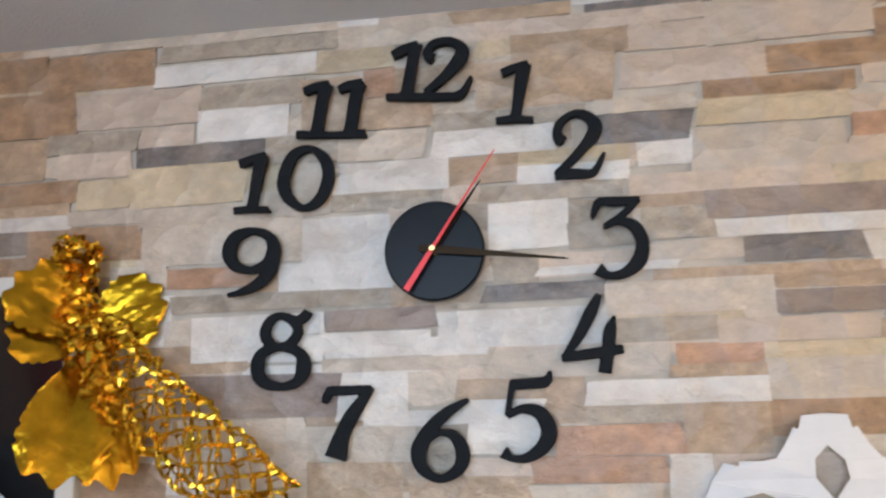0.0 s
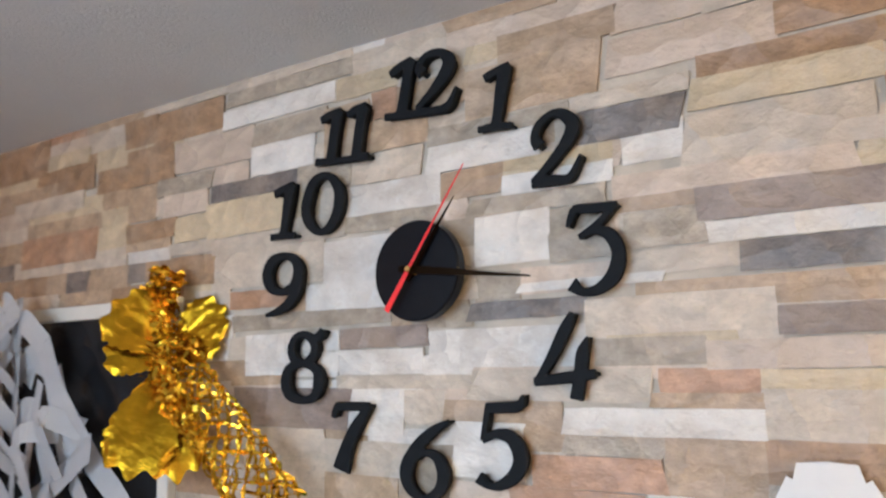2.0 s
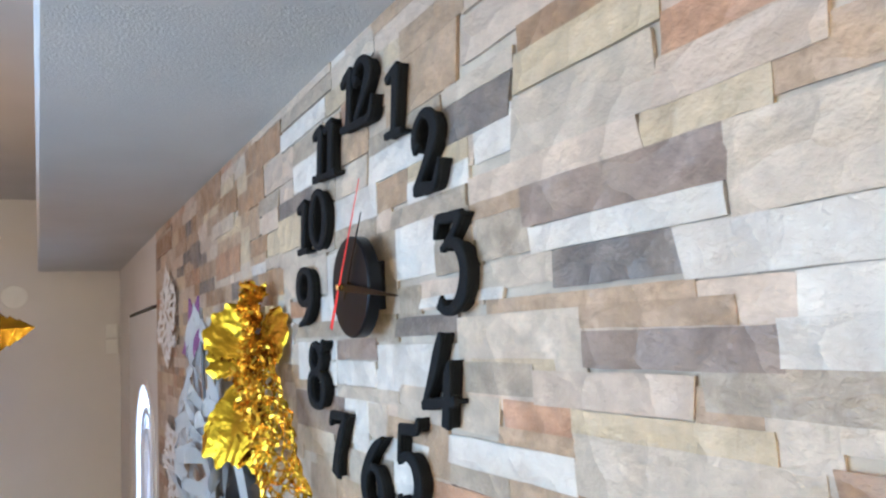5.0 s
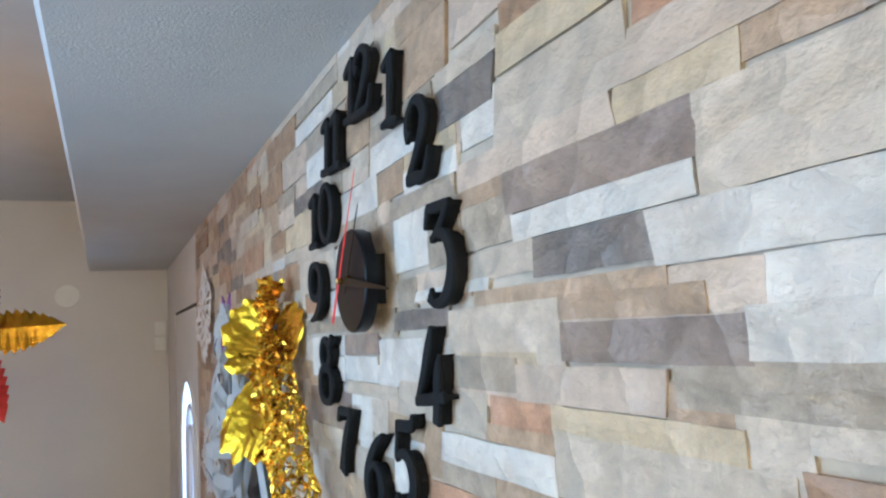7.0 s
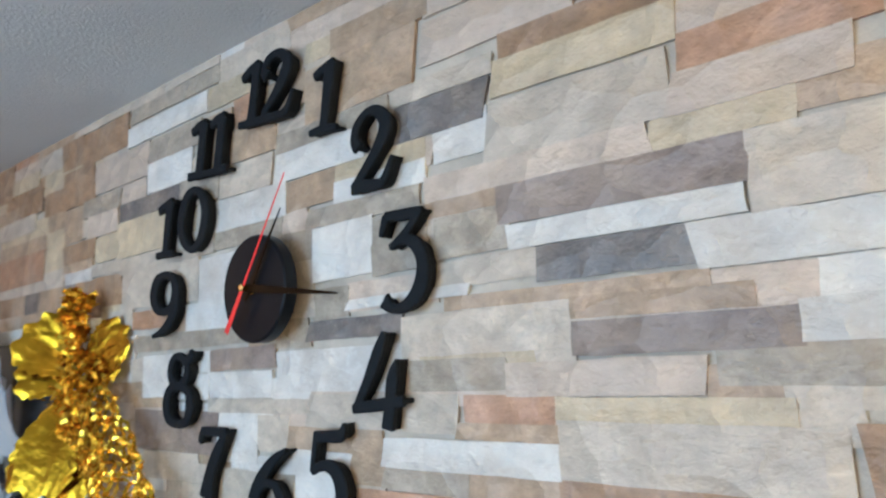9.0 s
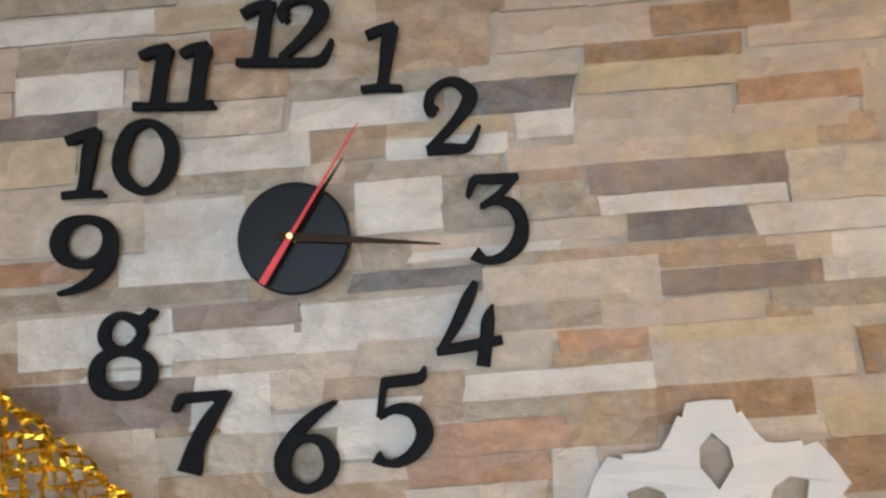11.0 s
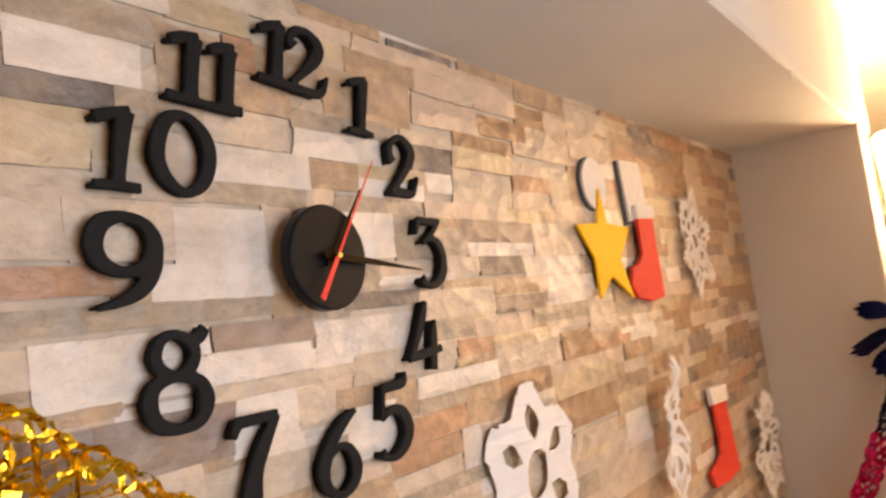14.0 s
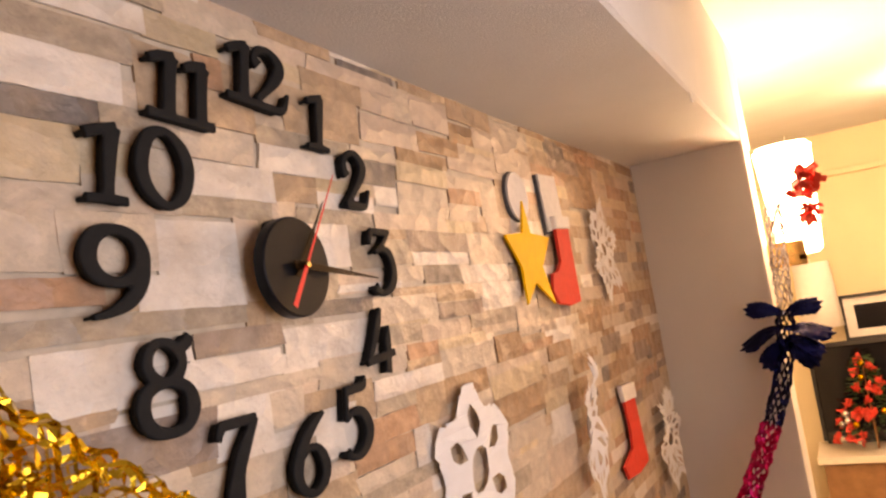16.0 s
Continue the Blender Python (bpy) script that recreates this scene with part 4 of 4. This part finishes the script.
for k in range(46):
    t = rnd.random() ** 1.3
    r = 0.21 * (1 - t) + 0.02
    a = rnd.uniform(math.pi * 0.5, math.pi * 1.5)
    c = (4.72 + r * math.cos(a) * 0.7, -0.62 + r * math.sin(a), 0.73 + 0.5 * t)
    bm = bmesh.new()
    if k % 4:
        foil_clump(bm, c, 0.025, 14, 0.013, rnd)
        under(tree, part("bow", bm, REDF, tree))
    else:
        bmesh.ops.create_uvsphere(bm, u_segments=12, v_segments=8, radius=0.022, matrix=Matrix.Translation(c))
        under(tree, part("bauble", bm, SILVER if k % 8 else GOLD2, tree, smooth=True))


def wall_picture(y0, y1, z0, z1, label):
    root = thing("picture_frame", (4.97, (y0 + y1) / 2, z0), label, "picture")
    under(root, part("mount", boxes(((4.975, y0, z0), (4.998, y1, z1))), PAPER, root))
    under(root, part("image", boxes(((4.970, y0 + 0.06, z0 + 0.05), (4.976, y1 - 0.06, z1 - 0.05))), PICTURE, root))
    for lo, hi in (((4.955, y0 - 0.02, z0 - 0.02), (4.998, y0, z1 + 0.02)), ((4.955, y1, z0 - 0.02), (4.998, y1 + 0.02, z1 + 0.02)), ((4.955, y0, z1), (4.998, y1, z1 + 0.02)), ((4.955, y0, z0 - 0.02), (4.998, y1, z0))):
        under(root, part("frame_rail", boxes((lo, hi)), DARK, root))


wall_picture(-0.90, -0.58, 1.34, 1.60, "dark picture with a white mount in a black frame")
wall_picture(-1.40, -0.98, 1.34, 1.66, "wide picture with a white mount in a black frame")
cyl = bmesh.new()
bmesh.ops.create_cone(cyl, cap_ends=True, segments=32, radius1=0.13, radius2=0.11, depth=0.42, matrix=pose(4.72, -0.44, 1.66))
lampshade = thing("hanging_lamp", (4.72, -0.44, 1.45), "unlit hanging lamp with a tall white drum shade", "lamp")
under(lampshade, part("shade", cyl, PAPER, lampshade, smooth=True))
under(lampshade, part("cord", boxes(((4.717, -0.443, 1.86), (4.723, -0.437, 2.77))), SWITCH, lampshade))

# ---- stones of the wall ----
taken = []
SURVEY = []


def stone_mesh(x0, x1, z0, z1, lift, seed, bm=None):
    """One split-face strip: an uneven chiselled face with broken arrises."""
    rnd = random.Random(seed)
    own = bm is None
    bm = bm or bmesh.new()
    w, h = x1 - x0, z1 - z0
    nx, nz = (7 if w > 0.13 else 5 if w > 0.07 else 3), 2
    tilt, lean = rnd.uniform(-0.0002, 0.0002), rnd.uniform(-0.0002, 0.0002)
    slope = rnd.uniform(-0.0009, 0.0009)
    cut = [rnd.uniform(-0.005, 0.005) * (rnd.random() < 0.5) for _ in range(2)]
    rows = []
    for i in range(nx + 1):
        row = []
        for j in range(nz + 1):
            u, v = i / nx, j / nz
            edge = i in (0, nx) or j in (0, nz)
            x = x0 + w * u + (cut[0] * (1 - u) + cut[1] * u) * (2 * v - 1) * min(1, w / 0.08) + (rnd.uniform(-0.0010, 0.0010) if i in (0, nx) else rnd.uniform(-0.2, 0.2) * w / nx)
            z = z0 + h * v + rnd.uniform(-0.0006, 0.0006) + slope * (2 * u - 1)
            y = lift + tilt * (2 * u - 1) + lean * (2 * v - 1) + rnd.uniform(-0.0004, 0.0004) * (not edge) + (0.0002 if edge else -0.0002)
            row.append(bm.verts.new((x, y, z)))
        rows.append(row)
    for a, b in zip(rows, rows[1:]):
        for j in range(nz):
            bm.faces.new((a[j], b[j], b[j + 1], a[j + 1]))
    rim = [rows[i][0] for i in range(nx + 1)] + [rows[nx][j] for j in range(1, nz + 1)] + [rows[i][nz] for i in range(nx - 1, -1, -1)] + [rows[0][j] for j in range(nz - 1, 0, -1)]
    cx, cz = (x0 + x1) / 2, (z0 + z1) / 2
    foot = [bm.verts.new((cx + (v.co.x - cx) * (1 - 0.002 / w), 0.0015, cz + (v.co.z - cz) * (1 - 0.0012 / h))) for v in rim]
    for k in range(len(rim)):
        j = (k + 1) % len(rim)
        bm.faces.new((rim[j], rim[k], foot[k], foot[j]))
    return bm


def lay(text):
    """Strips by tone, left end, right end, lower and upper edge in centimetres."""
    for item in text.split(";"):
        tone, *n = item.split()
        x0, x1, z0, z1 = (float(v) / 100 for v in n)
        SURVEY.append((tone, x0, x1, z0, z1))


lay("c -60 -38 231.4 232.5; c -38 -12 231.1 232.5; b 123 152 230.5 232.5; b 96 113 230.4 232.2; t 4 20 230.2 231.9; t 40 58 230.0 231.9; b 184 206 229.4 232.5; d 22 38 229.9 231.2; t 58 78 227.6 232.2")
lay("g -38 -12 228.6 231.0; c -12 4 228.1 231.3; b -115 -90 225.5 232.5; b -65 -56 226.2 231.4; p 14 37 227.7 229.9; b -56 -39 225.5 231.0; c 78 100 225.7 230.4; y -90 -76 226.1 229.0; c 37 43 223.8 229.9")
lay("p 43 57 224.0 229.5; b -206 -169 223.6 229.7; y -15 -4 224.9 228.1; w -39 -15 225.0 228.0; y 7 12 225.0 227.3; t 12 27 224.2 227.7; p 27 37 224.0 227.6; b 57 68 223.0 226.8; b -86 -74 220.7 225.2")
lay("g -32 -17 220.9 224.4; r -8 -4 220.7 224.6; t -4 7 220.4 224.5; y 64 78 221.6 223.0; b -64 -51 218.9 225.5; p -51 -32 219.4 224.7; p 78 99 218.8 224.6; b 44 60 219.6 223.0; p 26 44 219.0 223.5")
lay("t 7 25 217.6 224.1; t -17 -9 216.1 224.0; c -101 -77 217.3 220.6; w -32 -19 216.2 220.8; p 55 77 217.1 219.6; t -9 1 216.1 220.4; b 36 54 216.5 219.0; g -55 -41 216.0 218.9; b 125 152 213.9 220.8")
lay("d -133 -118 214.5 219.8; c 22 35 215.7 217.6; b 76 86 215.6 217.1; g 10 21 215.2 217.3; g 1 10 215.0 217.4; t -63 -55 212.5 218.6; y 35 53 213.1 216.5; d -41 -22 213.3 216.0; g -22 -12 212.2 216.1")
lay("p -53 -42 212.2 216.0; c -12 0 211.8 215.8; d 22 34 211.7 215.5; t 75 83 211.2 215.4; w 1 17 211.5 215.0; r 53 67 210.3 213.4; y 12 26 209.5 211.5; b -63 -50 208.9 212.1; y -42 -25 207.4 213.1")
lay("r -97 -72 207.1 212.9; c 34 52 207.2 212.7; y -50 -42 207.7 211.9; w -13 3 207.4 211.5; t 3 12 207.6 211.3; p 52 65 207.1 210.3; w 12 26 207.1 209.4; t -63 -51 207.1 208.9; b 168 188 205.5 209.4")
lay("d -120 -100 205.2 208.3; c -25 -13 204.9 208.4; c -51 -40 205.4 207.4; g -13 2 205.0 207.4; w -62 -51 205.1 207.1; g 7 25 204.9 207.0; c -40 -25 204.7 207.1; p 26 50 204.6 207.2; y 50 61 204.7 207.1")
lay("t 26 36 203.1 204.6; d -62 -57 201.8 205.1; m 35 57.5 201.1 204.6; b -57 -40 200.3 205.1; c -40 -28 199.1 204.7; c -28 -17 198.8 204.7; w 8 18 198.7 204.8; c 57.5 79 198.7 204.6")
lay("g 18 26 198.4 204.6; w -17 -5 198.4 204.3; g 27 36 199.0 202.9; m 77 93 198.5 201.6; w 36 57 198.8 200.9; c -44 -36 196.2 199.1; c 27 39 196.2 198.6; d 39 53 195.6 198.6; r -36 -24 195.8 198.4")
lay("w 53 75 195.1 198.5; w -20 -5 194.7 198.3; g 8 14 194.4 197.7; w 14 31 195.2 196.2; t 28 54 193.9 195.1; m -112 -104 191.8 196.0; g -35 -5 192.5 194.7; d 7 22 192.1 194.2; t 42 57 192.2 193.9")
lay("c 22 42 189.8 193.8; m -13.5 0.8 189.3 191.9; m 42 60 189.2 191.9; w -24 -14 189.1 191.8; w 60 79 189.6 192.4; w 1 22 186.5 191.1; w -32 -24 185.9 191.7; g 23 35 186.5 189.3")
lay("g 54 76 186.6 189.5; p 35 53 186.0 188.8; w -14 0 185.8 189.0; w -24 -14 185.6 188.9; c 76 89 183.4 190.2; t -35 -24 184.5 185.8; y 40 59 184.0 185.8; r 30 40 183.6 186.0; c -14 7 184.0 185.6")
lay("c 7 29 182.6 186.1; b 117 138 182.2 185.9; t 29 40 182.1 183.5; c -3 3 179.6 183.7; b 63 76 179.0 184.2; c 40 62 179.2 183.9; t 3 14 180.1 182.6; m -34 -12 178.6 184.0; w -12 -3 178.0 184.0")
lay("w 19 40 179.1 181.9; r 76 95 179.4 181.3; t 14 19 177.1 182.5; g 19 30 176.9 179.1; w -5 4 177.2 178.0; b 91 107 175.8 179.4; b 40 57 175.1 179.1; w 4 14 173.6 180.0; c -31 -16 174.8 178.4")
lay("t 30 40 173.2 179.1; c -16 -2 173.0 177.2; r 15 30 173.3 176.7; y 58 85 172.5 176.9; m 133 152 172.0 177.2; b 167 193 172.1 176.6; g -2 4 171.1 177.1; b 106 123 170.4 174.2; r 12 28 170.1 173.1")
lay("c -24 -16 168.6 174.6; b -47 -35 168.3 173.2; t -16 -4 167.9 172.9; w 28 33 167.5 173.2; b 58 84 166.6 172.3; t -3 12 167.8 171.0; m 166 183 166.4 172.0; c 12 27 167.6 169.9; c 63 82 161.7 165.6")
count = 0
for k, (tone, x0, x1, z0, z1) in enumerate(SURVEY):
    lift = -0.0034 - 0.0003 * (k * 3 % 5)
    g = -0.0010
    bm = stone_mesh(x0 + g, x1 - g, z0 + g * 0.6, z1 - g * 0.6, lift, k)
    part("stone_strip", bm, STONE[tone], wall_back)
    taken.append((x0, x1, z0, z1))
    count += 1

# the other strips, laid in courses
rnd = random.Random(21)
rest = {t: bmesh.new() for t in STONE}
z = 2.405
course = 0
while z > 0.9:
    h = rnd.choice((0.024, 0.030, 0.034, 0.038, 0.042))
    x = -2.068
    while x < 2.066:
        w = rnd.choice((0.07, 0.10, 0.13, 0.16, 0.20, 0.25))
        x1 = min(x + w, 2.068)
        if 2.068 - x1 < 0.04:
            x1 = 2.068
        tone = rnd.choices("wcyptgbmdr", (10, 22, 14, 16, 13, 9, 11, 5, 4, 5))[0]
        if -0.6 < x < 0.9:
            tone = rnd.choices("wcyptg", (16, 22, 10, 16, 8, 8))[0]
        elif x >= 0.9:
            tone = rnd.choices("wcyptbmdr", (7, 16, 17, 12, 16, 16, 5, 4, 8))[0]
        elif x <= -0.6:
            tone = rnd.choices("cyptgbmdr", (16, 13, 18, 22, 4, 17, 4, 5, 9))[0]
        free = [(x, x1)]
        for a, b, c, d in taken:
            over = min(z, d) - max(z - h, c)
            if over > 0.55 * h:
                free = [q for s, e in free for q in (((s, min(e, a)), (max(s, b), e)) if a < e and b > s else ((s, e),)) if q[1] - q[0] > 0.012]
        for s, e in free:
            if e - s < 0.065 and -0.6 < x < 0.9:
                tone = rnd.choice("ccpt")
            crowded = any(min(e, b) - max(s, a) > 0.004 and min(z, d) - max(z - h, c) > 0.002 for a, b, c, d in taken)
            lift = (-0.0026 if crowded else -0.0032) - 0.0002 * (course % 2) + rnd.uniform(-0.0002, 0.0002)
            seed = course * 1000 + int((s + 3) * 100)
            if -1.25 < (s + e) / 2 < 1.2 and z > 1.62 and count < 295 and e - s > 0.04:
                part("stone_strip", stone_mesh(s - 0.0010, e + 0.0010, z - h - 0.0006, z + 0.0006, lift, seed), STONE[tone], wall_back)
                count += 1
            else:
                stone_mesh(s - 0.0010, e + 0.0010, z - h - 0.0006, z + 0.0006, lift, seed, rest[tone])
        x = x1
    z -= h
    course += 1
for tone, bm in rest.items():
    if bm.verts:
        tagged(part("stone_strips", bm, STONE[tone], wall_back), kind="stuff")
    else:
        bm.free()
